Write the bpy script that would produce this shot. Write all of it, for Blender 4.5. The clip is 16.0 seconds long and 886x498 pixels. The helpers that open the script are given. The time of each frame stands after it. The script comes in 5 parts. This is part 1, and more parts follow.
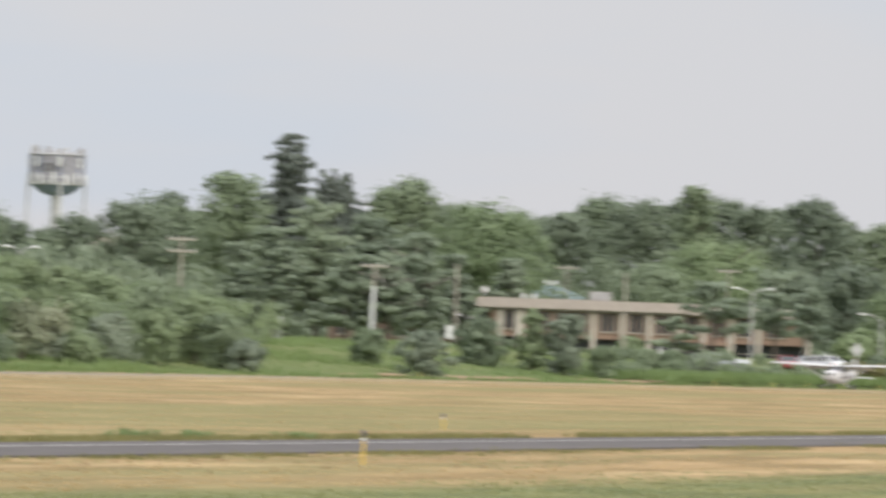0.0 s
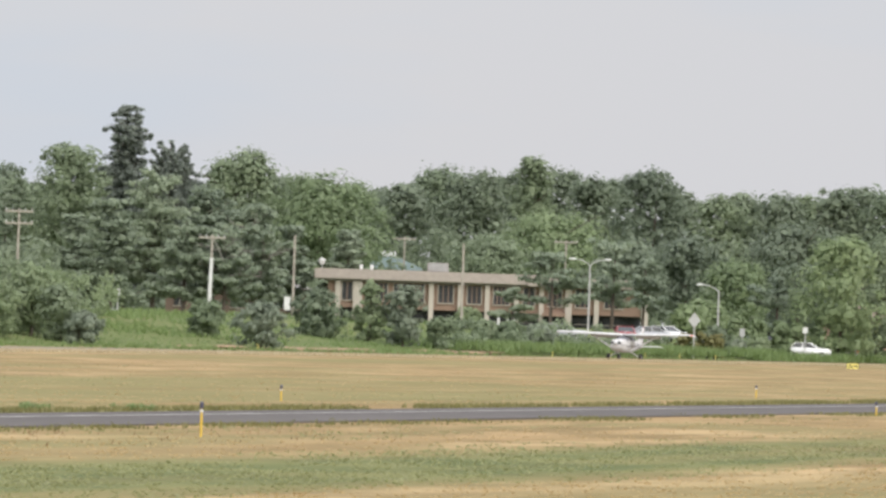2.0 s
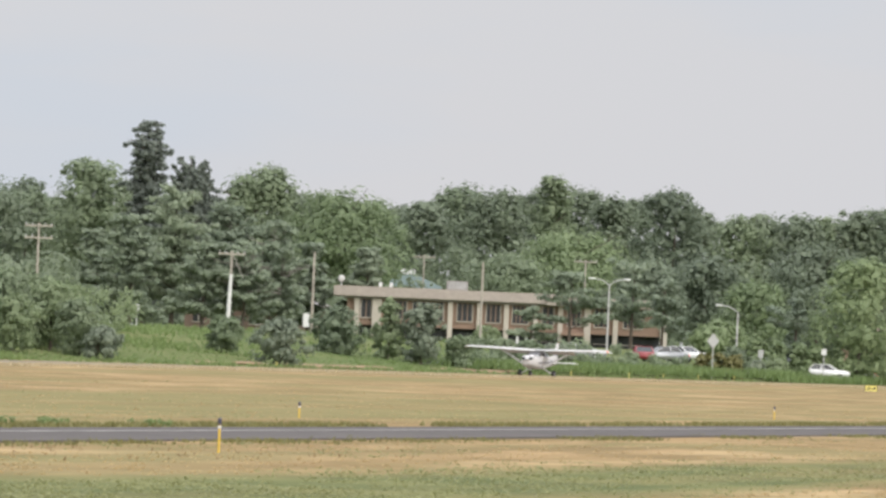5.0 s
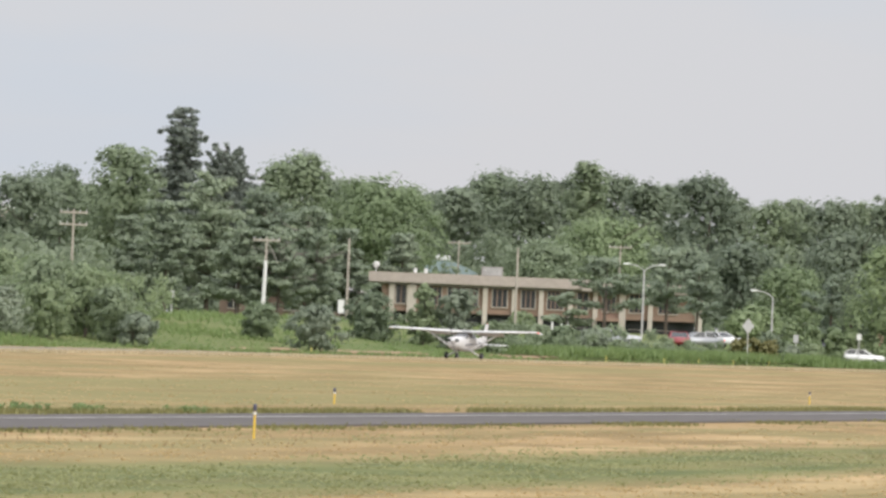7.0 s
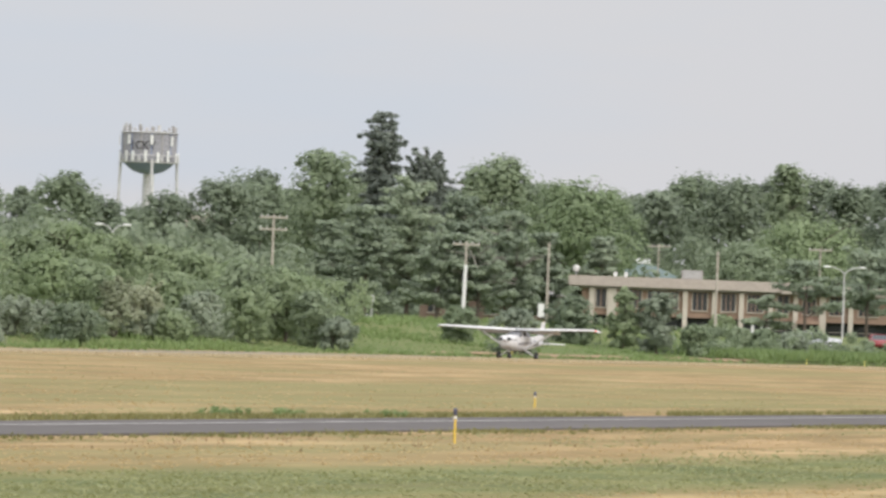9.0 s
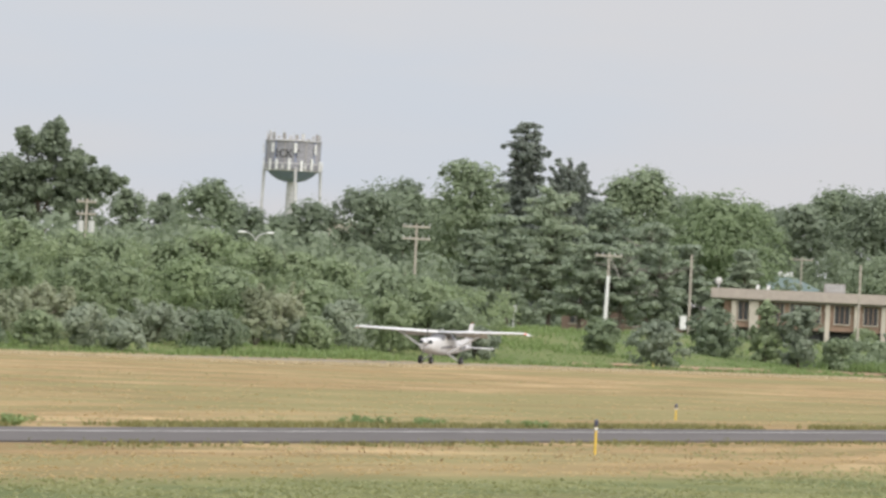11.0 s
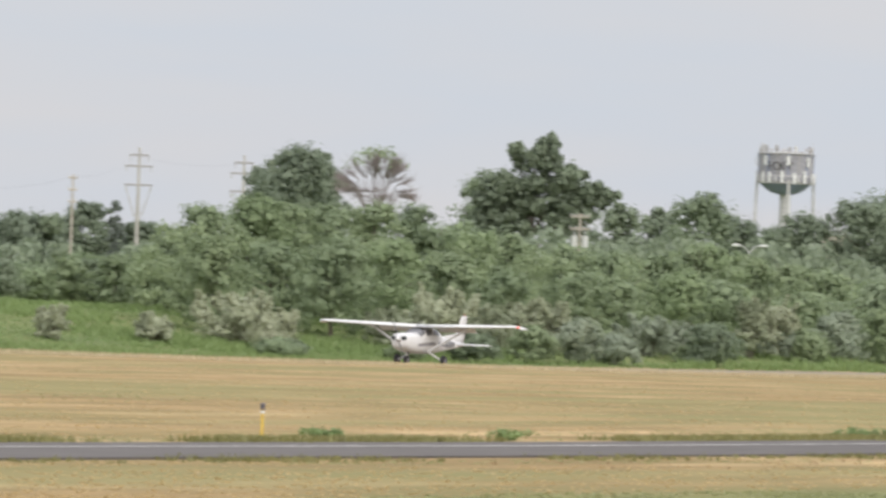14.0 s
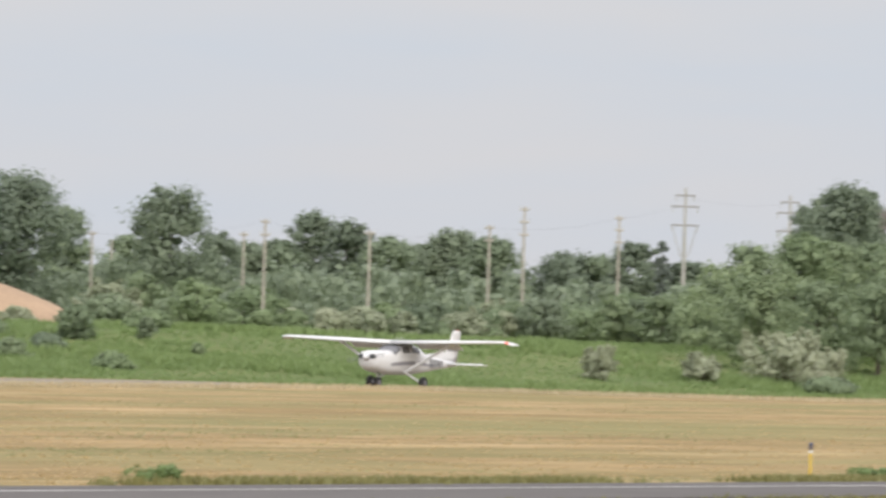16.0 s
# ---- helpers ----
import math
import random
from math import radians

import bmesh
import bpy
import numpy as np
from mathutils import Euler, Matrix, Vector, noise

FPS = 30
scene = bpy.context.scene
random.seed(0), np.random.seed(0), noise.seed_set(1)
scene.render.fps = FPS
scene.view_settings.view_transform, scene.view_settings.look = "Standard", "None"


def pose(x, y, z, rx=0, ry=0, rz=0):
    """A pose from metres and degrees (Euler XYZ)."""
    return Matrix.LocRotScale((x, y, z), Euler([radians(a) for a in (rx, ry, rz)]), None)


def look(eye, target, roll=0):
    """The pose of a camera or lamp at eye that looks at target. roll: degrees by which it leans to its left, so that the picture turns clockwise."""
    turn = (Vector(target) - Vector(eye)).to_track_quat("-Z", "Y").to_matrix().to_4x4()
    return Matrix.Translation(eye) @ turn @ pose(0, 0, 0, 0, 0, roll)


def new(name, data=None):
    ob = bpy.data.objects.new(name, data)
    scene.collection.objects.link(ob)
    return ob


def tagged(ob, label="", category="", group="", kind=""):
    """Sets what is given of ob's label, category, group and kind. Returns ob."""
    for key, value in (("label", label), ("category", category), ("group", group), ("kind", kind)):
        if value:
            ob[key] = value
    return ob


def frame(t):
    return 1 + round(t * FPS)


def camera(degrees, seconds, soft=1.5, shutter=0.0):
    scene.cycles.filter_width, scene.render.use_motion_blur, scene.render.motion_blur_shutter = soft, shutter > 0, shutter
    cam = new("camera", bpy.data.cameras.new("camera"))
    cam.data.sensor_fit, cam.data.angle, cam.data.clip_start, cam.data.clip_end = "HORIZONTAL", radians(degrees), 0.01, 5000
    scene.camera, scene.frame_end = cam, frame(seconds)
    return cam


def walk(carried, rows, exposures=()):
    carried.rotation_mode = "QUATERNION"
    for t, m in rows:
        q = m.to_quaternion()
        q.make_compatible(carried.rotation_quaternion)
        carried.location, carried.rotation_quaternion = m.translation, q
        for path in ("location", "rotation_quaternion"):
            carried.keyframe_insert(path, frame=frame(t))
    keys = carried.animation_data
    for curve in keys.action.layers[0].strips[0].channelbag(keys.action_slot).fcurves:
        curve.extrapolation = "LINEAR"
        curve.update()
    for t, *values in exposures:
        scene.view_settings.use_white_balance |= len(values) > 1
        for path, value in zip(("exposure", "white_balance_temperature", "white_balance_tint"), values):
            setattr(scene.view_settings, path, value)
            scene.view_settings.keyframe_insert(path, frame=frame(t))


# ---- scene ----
EYE = 2.0
RUNWAY = -144.5
cam = camera(7.178, 16.0, soft=2.8, shutter=0.5)
# seconds, bearing to the left of the runway's line, pitch, lean
ROWS = [
    (0.0, 18.281, 0.822, 2.088),
    (0.5, 16.940, 0.752, 2.171),
    (1.0, 17.048, 0.671, 2.289),
    (1.5, 17.062, 0.603, 2.022),
    (2.0, 16.957, 0.635, 1.937),
    (2.5, 16.891, 0.762, 2.225),
    (3.0, 16.935, 0.737, 2.301),
    (3.5, 16.900, 0.794, 2.173),
    (4.0, 17.034, 0.789, 2.313),
    (4.5, 17.068, 0.795, 2.449),
    (7.0, 17.398, 0.651, 2.341),
    (7.5, 17.651, 0.636, 2.305),
    (8.0, 18.476, 0.653, 2.243),
    (8.5, 18.707, 0.685, 2.294),
    (9.0, 19.019, 0.619, 2.145),
    (11.5, 20.545, 0.666, 2.780),
    (12.0, 21.012, 0.644, 2.652),
    (12.5, 21.650, 0.603, 2.567),
    (13.0, 22.621, 0.591, 2.386),
    (13.5, 23.414, 0.597, 2.371),
    (14.0, 24.183, 0.595, 2.158),
    (14.5, 25.278, 0.682, 2.020),
    (15.0, 26.716, 0.784, 2.000),
    (15.5, 27.693, 0.845, 2.044),
    (16.0, 28.624, 0.768, 1.788),
]
walk(cam, [(t, pose(0, 0, EYE, 90 + pitch, 0, bearing) @ pose(0, 0, 0, 0, 0, lean)) for t, bearing, pitch, lean in ROWS])

# ---- world and light ----
world = bpy.data.worlds.new("overcast_sky")
scene.world = world
world.use_nodes = True
wn, wl = world.node_tree.nodes, world.node_tree.links
wn.clear()
w_out = wn.new("ShaderNodeOutputWorld")
w_bg = wn.new("ShaderNodeBackground")
w_sky = wn.new("ShaderNodeTexSky")
w_sky.sky_type, w_sky.sun_disc = "NISHITA", False
w_sky.sun_elevation, w_sky.sun_rotation = radians(42), radians(131)
w_dim = wn.new("ShaderNodeVectorMath")
w_dim.operation = "SCALE"
w_dim.inputs["Scale"].default_value = 0.06
w_co = wn.new("ShaderNodeTexCoord")
w_map = wn.new("ShaderNodeMapping")
w_map.inputs["Scale"].default_value = (5, 5, 26)
w_noise = wn.new("ShaderNodeTexNoise")
w_noise.inputs["Scale"].default_value = 1.3
w_noise.inputs["Detail"].default_value = 4
w_cloud = wn.new("ShaderNodeValToRGB")
w_cloud.color_ramp.elements[0].position, w_cloud.color_ramp.elements[1].position = 0.30, 0.52
w_cloud.color_ramp.elements[0].color = (0.63, 0.685, 0.775, 1)
w_cloud.color_ramp.elements[1].color = (0.70, 0.70, 0.735, 1)
w_sep = wn.new("ShaderNodeSeparateXYZ")
w_up = wn.new("ShaderNodeMapRange")
w_up.inputs["From Min"].default_value, w_up.inputs["From Max"].default_value = 0.08, 0.9
w_up.inputs["To Min"].default_value, w_up.inputs["To Max"].default_value = 1.0, 2.3
w_zen = wn.new("ShaderNodeVectorMath")
w_zen.operation = "SCALE"
w_mix = wn.new("ShaderNodeMix")
w_mix.data_type = "RGBA"
w_mix.inputs[0].default_value = 0.9
wl.new(w_sky.outputs[0], w_dim.inputs[0])
wl.new(w_co.outputs["Generated"], w_map.inputs[0])
wl.new(w_map.outputs[0], w_noise.inputs["Vector"])
wl.new(w_noise.outputs[0], w_cloud.inputs[0])
wl.new(w_co.outputs["Generated"], w_sep.inputs[0])
wl.new(w_sep.outputs[2], w_up.inputs[0])
wl.new(w_cloud.outputs[0], w_zen.inputs[0])
wl.new(w_up.outputs[0], w_zen.inputs["Scale"])
wl.new(w_dim.outputs[0], w_mix.inputs[6])
wl.new(w_zen.outputs[0], w_mix.inputs[7])
wl.new(w_mix.outputs[2], w_bg.inputs[0])
wl.new(w_bg.outputs[0], w_out.inputs[0])

sun_data = bpy.data.lights.new("sun", "SUN")
sun_data.energy, sun_data.angle, sun_data.color = 2.75, radians(75), (1.0, 0.96, 0.88)
sun = new("sun", sun_data)
sun.matrix_world = look((0, 0, 36), (-30, 26, 0))
scene.view_settings.exposure = 0.0


# ---- materials ----
def shade(name, colour, rough=0.6, metal=0.0, spread=0.12, scale=3.0, bump=0.0, emit=0.0, alpha=1.0, stretch=(1, 1, 1)):
    """A procedural surface: broad stains and fine grain round one base colour."""
    m = bpy.data.materials.new(name)
    m.use_nodes = True
    n, l = m.node_tree.nodes, m.node_tree.links
    b = n["Principled BSDF"]
    b.inputs["Roughness"].default_value, b.inputs["Metallic"].default_value = rough, metal
    co = n.new("ShaderNodeTexCoord")
    mp = n.new("ShaderNodeMapping")
    mp.inputs["Scale"].default_value = stretch
    l.new(co.outputs["Object"], mp.inputs[0])
    broad, fine = n.new("ShaderNodeTexNoise"), n.new("ShaderNodeTexNoise")
    broad.inputs["Scale"].default_value, fine.inputs["Scale"].default_value = scale * 0.25, scale * 4
    broad.inputs["Detail"].default_value = 5
    both = n.new("ShaderNodeMath")
    both.operation = "ADD"
    l.new(mp.outputs[0], broad.inputs["Vector"]), l.new(mp.outputs[0], fine.inputs["Vector"])
    l.new(broad.outputs[0], both.inputs[0]), l.new(fine.outputs[0], both.inputs[1])
    ramp = n.new("ShaderNodeMapRange")
    ramp.inputs["From Min"].default_value, ramp.inputs["From Max"].default_value = 0.7, 1.3
    ramp.inputs["To Min"].default_value, ramp.inputs["To Max"].default_value = 1 - spread, 1 + spread
    l.new(both.outputs[0], ramp.inputs[0])
    tint = n.new("ShaderNodeVectorMath")
    tint.operation = "SCALE"
    tint.inputs[0].default_value = colour
    l.new(ramp.outputs[0], tint.inputs["Scale"])
    l.new(tint.outputs[0], b.inputs["Base Color"])
    if bump:
        bp = n.new("ShaderNodeBump")
        bp.inputs["Strength"].default_value = bump
        l.new(both.outputs[0], bp.inputs["Height"])
        l.new(bp.outputs[0], b.inputs["Normal"])
    if emit:
        b.inputs["Emission Color"].default_value = (*colour, 1)
        b.inputs["Emission Strength"].default_value = emit
    b.inputs["Alpha"].default_value = alpha
    return m


def leaf_shade(name, dark, light, through_light=0.45):
    """Foliage whose leaves differ one by one and tree by tree."""
    m = bpy.data.materials.new(name)
    m.use_nodes = True
    n, l = m.node_tree.nodes, m.node_tree.links
    b = n["Principled BSDF"]
    b.inputs["Roughness"].default_value = 0.5
    b.inputs["Specular IOR Level"].default_value = 0.4
    geo, info, co = n.new("ShaderNodeNewGeometry"), n.new("ShaderNodeObjectInfo"), n.new("ShaderNodeTexCoord")
    patch = n.new("ShaderNodeTexNoise")
    patch.inputs["Scale"].default_value = 0.45
    l.new(co.outputs["Object"], patch.inputs["Vector"])
    a, c = n.new("ShaderNodeMath"), n.new("ShaderNodeMath")
    a.operation = c.operation = "MULTIPLY_ADD"
    a.inputs[1].default_value, c.inputs[1].default_value = 0.25, 0.45
    l.new(geo.outputs["Random Per Island"], a.inputs[0])
    l.new(info.outputs["Random"], c.inputs[0])
    l.new(c.outputs[0], a.inputs[2])
    sub = n.new("ShaderNodeMath")
    sub.operation = "MULTIPLY_ADD"
    sub.inputs[1].default_value, sub.inputs[2].default_value = 0.8, -0.35
    l.new(patch.outputs[0], sub.inputs[0])
    l.new(sub.outputs[0], c.inputs[2])
    mix = n.new("ShaderNodeMix")
    mix.data_type = "RGBA"
    mix.inputs[6].default_value, mix.inputs[7].default_value = (*dark, 1), (*light, 1)
    l.new(a.outputs[0], mix.inputs[0])
    l.new(mix.outputs[2], b.inputs["Base Color"])
    tr, both = n.new("ShaderNodeBsdfTranslucent"), n.new("ShaderNodeMixShader")
    both.inputs[0].default_value = through_light
    l.new(mix.outputs[2], tr.inputs[0])
    l.new(b.outputs[0], both.inputs[1]), l.new(tr.outputs[0], both.inputs[2])
    l.new(both.outputs[0], n["Material Output"].inputs[0])
    return m


def ground_shade():
    """Dry mown grass with green streaks along the runway, turning to green meadow beyond it."""
    m = bpy.data.materials.new("grassland")
    m.use_nodes = True
    n, l = m.node_tree.nodes, m.node_tree.links
    b = n["Principled BSDF"]
    b.inputs["Roughness"].default_value = 0.95
    b.inputs["Specular IOR Level"].default_value = 0.1
    co = n.new("ShaderNodeTexCoord")

    def noise_at(scale, stretch, detail=4):
        mp, t = n.new("ShaderNodeMapping"), n.new("ShaderNodeTexNoise")
        mp.inputs["Scale"].default_value = stretch
        t.inputs["Scale"].default_value, t.inputs["Detail"].default_value = scale, detail
        l.new(co.outputs["Object"], mp.inputs[0])
        l.new(mp.outputs[0], t.inputs["Vector"])
        return t.outputs[0]

    def remap(value, lo, hi, to_lo=0.0, to_hi=1.0):
        r = n.new("ShaderNodeMapRange")
        for key, v in zip(("From Min", "From Max", "To Min", "To Max"), (lo, hi, to_lo, to_hi)):
            r.inputs[key].default_value = v
        l.new(value, r.inputs[0])
        return r.outputs[0]

    def calc(op, x, y):
        k = n.new("ShaderNodeMath")
        k.operation = op
        for s, v in zip(k.inputs, (x, y)):
            if isinstance(v, (int, float)):
                s.default_value = v
            else:
                l.new(v, s)
        return k.outputs[0]

    def blend(f, p, q):
        k = n.new("ShaderNodeMix")
        k.data_type = "RGBA"
        l.new(f, k.inputs[0])
        for s, v in ((k.inputs[6], p), (k.inputs[7], q)):
            if isinstance(v, tuple):
                s.default_value = (*v, 1)
            else:
                l.new(v, s)
        return k.outputs[2]

    sep = n.new("ShaderNodeSeparateXYZ")
    l.new(co.outputs["Object"], sep.inputs[0])
    x = sep.outputs[0]
    streak = noise_at(1.0, (0.22, 0.016, 1), 7)
    wide = noise_at(1.0, (0.035, 0.009, 1), 3)
    grain = noise_at(3.0, (1, 0.35, 1), 6)
    swath = noise_at(1.0, (0.42, 0.085, 1), 5)
    tuft = noise_at(1.0, (1.5, 0.30, 1), 5)
    straw = blend(remap(streak, 0.43, 0.57), (0.322, 0.218, 0.106), (0.43, 0.297, 0.156))
    straw = blend(remap(swath, 0.49, 0.59, 0.0, 0.85), straw, (0.225, 0.160, 0.075))
    straw = blend(remap(noise_at(1.0, (0.33, 0.06, 1), 6), 0.53, 0.62, 0.0, 0.9), straw, (0.52, 0.375, 0.205))
    straw = blend(remap(grain, 0.3, 0.75, 0.0, 0.5), straw, (0.21, 0.165, 0.08))
    straw = blend(remap(tuft, 0.50, 0.66, 0.0, 0.5), straw, (0.185, 0.145, 0.066))
    mottle = noise_at(0.42, (1, 0.45, 1), 5)
    coarse = noise_at(0.11, (1, 0.4, 1), 4)
    straw = blend(remap(mottle, 0.47, 0.62, 0.0, 0.55), straw, (0.205, 0.150, 0.072))
    straw = blend(remap(coarse, 0.50, 0.60, 0.0, 0.55), straw, (0.195, 0.180, 0.078))
    wobble = calc("ADD", x, remap(noise_at(1.0, (0.05, 0.02, 1)), 0, 1, -4, 4))
    near_band = calc("MULTIPLY", remap(wobble, -34.5, -32.2), remap(wobble, -27.0, -28.8))
    mid_band = calc("MULTIPLY", remap(wobble, -78.0, -66.0, 0, 0.45), remap(wobble, -58.0, -62.0))
    bands = calc("MAXIMUM", calc("MULTIPLY", mid_band, remap(wide, 0.38, 0.58)), remap(calc("ADD", wide, remap(streak, 0.35, 0.65, -0.1, 0.1)), 0.50, 0.66, 0, 0.75))
    field = blend(bands, straw, (0.205, 0.190, 0.083))
    field = blend(calc("MULTIPLY", near_band, remap(streak, 0.36, 0.56, 0.45, 1.0)), field, blend(remap(mottle, 0.42, 0.60), (0.178, 0.183, 0.076), (0.112, 0.132, 0.054)))
    green = blend(remap(noise_at(1.0, (0.15, 0.05, 1)), 0.35, 0.65), (0.112, 0.150, 0.054), (0.175, 0.19, 0.078))
    green = blend(remap(grain, 0.3, 0.75, 0.0, 0.5), green, (0.09, 0.115, 0.046))
    side = calc("ADD", x, remap(noise_at(1.0, (0.2, 0.06, 1)), 0, 1, -3, 3))
    whole = blend(remap(side, -152.0, -155.0), field, green)
    l.new(whole, b.inputs["Base Color"])
    bp = n.new("ShaderNodeBump")
    bp.inputs["Strength"].default_value = 0.4
    l.new(grain, bp.inputs["Height"])
    l.new(bp.outputs[0], b.inputs["Normal"])
    return m


GRASSLAND = ground_shade()
RUNWAY_TOP = shade("sun_bleached_asphalt", (0.24, 0.20, 0.15), 0.95, spread=0.2, scale=0.8, stretch=(1, 0.15, 1))
ASPHALT = shade("worn_asphalt", (0.093, 0.082, 0.076), 0.95, spread=0.2, scale=0.8, bump=0.2, stretch=(1, 0.15, 1))
PAINT_LINE = shade("faded_line_paint", (0.44, 0.425, 0.41), 0.9, spread=0.3, scale=2)
SOIL = shade("reddish_soil", (0.27, 0.19, 0.11), 0.95, spread=0.25, scale=1)
SAND = shade("sandy_soil", (0.33, 0.225, 0.145), 0.95, spread=0.18, scale=0.8, bump=0.3)
STRAW = leaf_shade("straw_blades", (0.44, 0.325, 0.155), (0.60, 0.45, 0.235), 0.5)
PALE_STRAW = leaf_shade("bleached_straw", (0.50, 0.42, 0.27), (0.64, 0.54, 0.36), 0.4)
LUSH = leaf_shade("lush_blades", (0.25, 0.265, 0.12), (0.34, 0.345, 0.16), 0.4)
BLADES = leaf_shade("green_blades", (0.27, 0.28, 0.125), (0.37, 0.37, 0.17), 0.5)
MEADOW = leaf_shade("meadow_blades", (0.165, 0.238, 0.088), (0.245, 0.318, 0.122), 0.3)
WEED = leaf_shade("weed_leaves", (0.15, 0.15, 0.056), (0.29, 0.27, 0.11), 0.3)
DOCK = shade("dry_seed_heads", (0.20, 0.12, 0.06), 0.9)
# tree leaf colours are lightened and blued to stand in for distant haze
LEAF_DARK = leaf_shade("hazed_oak_leaves", (0.178, 0.220, 0.160), (0.300, 0.352, 0.226))
LEAF_MID = leaf_shade("hazed_maple_leaves", (0.182, 0.228, 0.153), (0.332, 0.397, 0.238))
LEAF_LIGHT = leaf_shade("locust_leaves", (0.199, 0.259, 0.140), (0.365, 0.445, 0.238))
LEAF_THICKET = leaf_shade("thicket_leaves", (0.185, 0.24, 0.145), (0.345, 0.41, 0.226))
LEAF_OLIVE = leaf_shade("silver_olive_leaves", (0.27, 0.31, 0.20), (0.57, 0.585, 0.42))
LEAF_DULL = leaf_shade("grey_green_leaves", (0.21, 0.255, 0.186), (0.40, 0.445, 0.328))
LEAF_PINE = leaf_shade("hazed_pine_needles", (0.215, 0.265, 0.198), (0.40, 0.46, 0.311))
LEAF_SPRUCE = leaf_shade("hazed_spruce_needles", (0.18, 0.21, 0.186), (0.31, 0.345, 0.288))
BARK = shade("grey_brown_bark", (0.13, 0.105, 0.085), 0.9, spread=0.3, scale=2, bump=0.4)
DEAD_BARK = shade("bare_grey_twigs", (0.23, 0.195, 0.185), 0.9, spread=0.2)
POLE_WOOD = shade("weathered_pole_wood", (0.41, 0.37, 0.32), 0.85, spread=0.2, scale=1.5)
POLE_PALE = shade("pale_grey_pole", (0.42, 0.40, 0.36), 0.8, spread=0.15)
GALVANISED = shade("galvanised_steel", (0.55, 0.55, 0.54), 0.5, 0.4)
WIRE = shade("black_cable", (0.06, 0.06, 0.065), 0.7)
WHITE_PAINT = shade("white_paint", (0.70, 0.70, 0.69), 0.4, spread=0.06)
PLANE_WHITE = shade("white_aircraft_enamel", (0.64, 0.63, 0.63), 0.3, spread=0.05, scale=1.5)
PLANE_GREY = shade("grey_stripe_paint", (0.24, 0.23, 0.25), 0.4)
BAR_GREY = shade("dark_grey_lettering", (0.10, 0.10, 0.11), 0.5)
NAV_RED = shade("red_lens", (0.9, 0.12, 0.06), 0.3, emit=0.5)
NAV_GREEN = shade("green_lens", (0.10, 0.28, 0.18), 0.3)
BEACON = shade("red_beacon_glass", (0.55, 0.13, 0.10), 0.3, emit=0.1)
RUBBER = shade("tyre_rubber", (0.035, 0.033, 0.035), 0.85)
BLADE = shade("spinning_blade", (0.2, 0.2, 0.21), 0.5, alpha=0.25)
# for inlets and exhaust, and as painted shade on the offices' ground floor
VENT_AND_SHADE = shade("dark_inlet_and_wall_shade", (0.04, 0.045, 0.045), 0.7)
WINDOW = shade("tinted_window", (0.16, 0.16, 0.17), 0.12, spread=0.1)
GLASS_DARK = shade("dark_window_glass", (0.05, 0.052, 0.055), 0.15, spread=0.2)
BRICK_TAN = shade("tan_brick", (0.29, 0.20, 0.15), 0.9, spread=0.15, scale=2)
BRICK_DARK = shade("dark_brown_brick", (0.19, 0.135, 0.105), 0.9, spread=0.15, scale=2)
CONCRETE = shade("pale_concrete", (0.50, 0.455, 0.39), 0.85, spread=0.12)
FASCIA = shade("beige_fascia", (0.40, 0.345, 0.305), 0.7, spread=0.1, scale=0.6)
ROOF_GREEN = shade("green_metal_roof", (0.11, 0.155, 0.145), 0.6, spread=0.1)
ROOF_GREY = shade("grey_roofing", (0.33, 0.31, 0.30), 0.8)
TANK = shade("weathered_grey_tank", (0.255, 0.25, 0.275), 0.7, spread=0.35, scale=0.7)
TANK_BLUE = shade("faded_blue_tank_bottom", (0.22, 0.26, 0.40), 0.6, spread=0.2, scale=0.5)
TANK_PALE = shade("dull_white_steel", (0.50, 0.49, 0.49), 0.6, spread=0.2, scale=0.5)
YELLOW = shade("yellow_paint", (0.68, 0.46, 0.07), 0.5)
SIGN_YELLOW = shade("yellow_sign_face", (0.76, 0.66, 0.20), 0.5)
BLACK = shade("black_paint", (0.03, 0.03, 0.03), 0.5)
BLUE_LENS = shade("blue_lens", (0.075, 0.075, 0.12), 0.3)
SIGN_BACK = shade("bare_aluminium_sign", (0.50, 0.50, 0.49), 0.5, 0.3)
CAR_WHITE = shade("white_car_paint", (0.75, 0.75, 0.75), 0.25, spread=0.03)
CAR_SILVER = shade("silver_car_paint", (0.42, 0.43, 0.45), 0.3, 0.3, spread=0.03)
CAR_RED = shade("red_car_paint", (0.27, 0.05, 0.055), 0.3, spread=0.03)
CAR_DARK = shade("dark_blue_car_paint", (0.10, 0.11, 0.15), 0.3, spread=0.03)


# ---- helpers for building ----
def part(name, bm, material, parent=None, label="", smooth=False):
    me = bpy.data.meshes.new(name)
    bm.normal_update()
    bm.to_mesh(me)
    bm.free()
    me.materials.append(material)
    if smooth:
        me.polygons.foreach_set("use_smooth", [True] * len(me.polygons))
    ob = new(name, me)
    if parent:
        ob.parent = parent
    return tagged(ob, label)


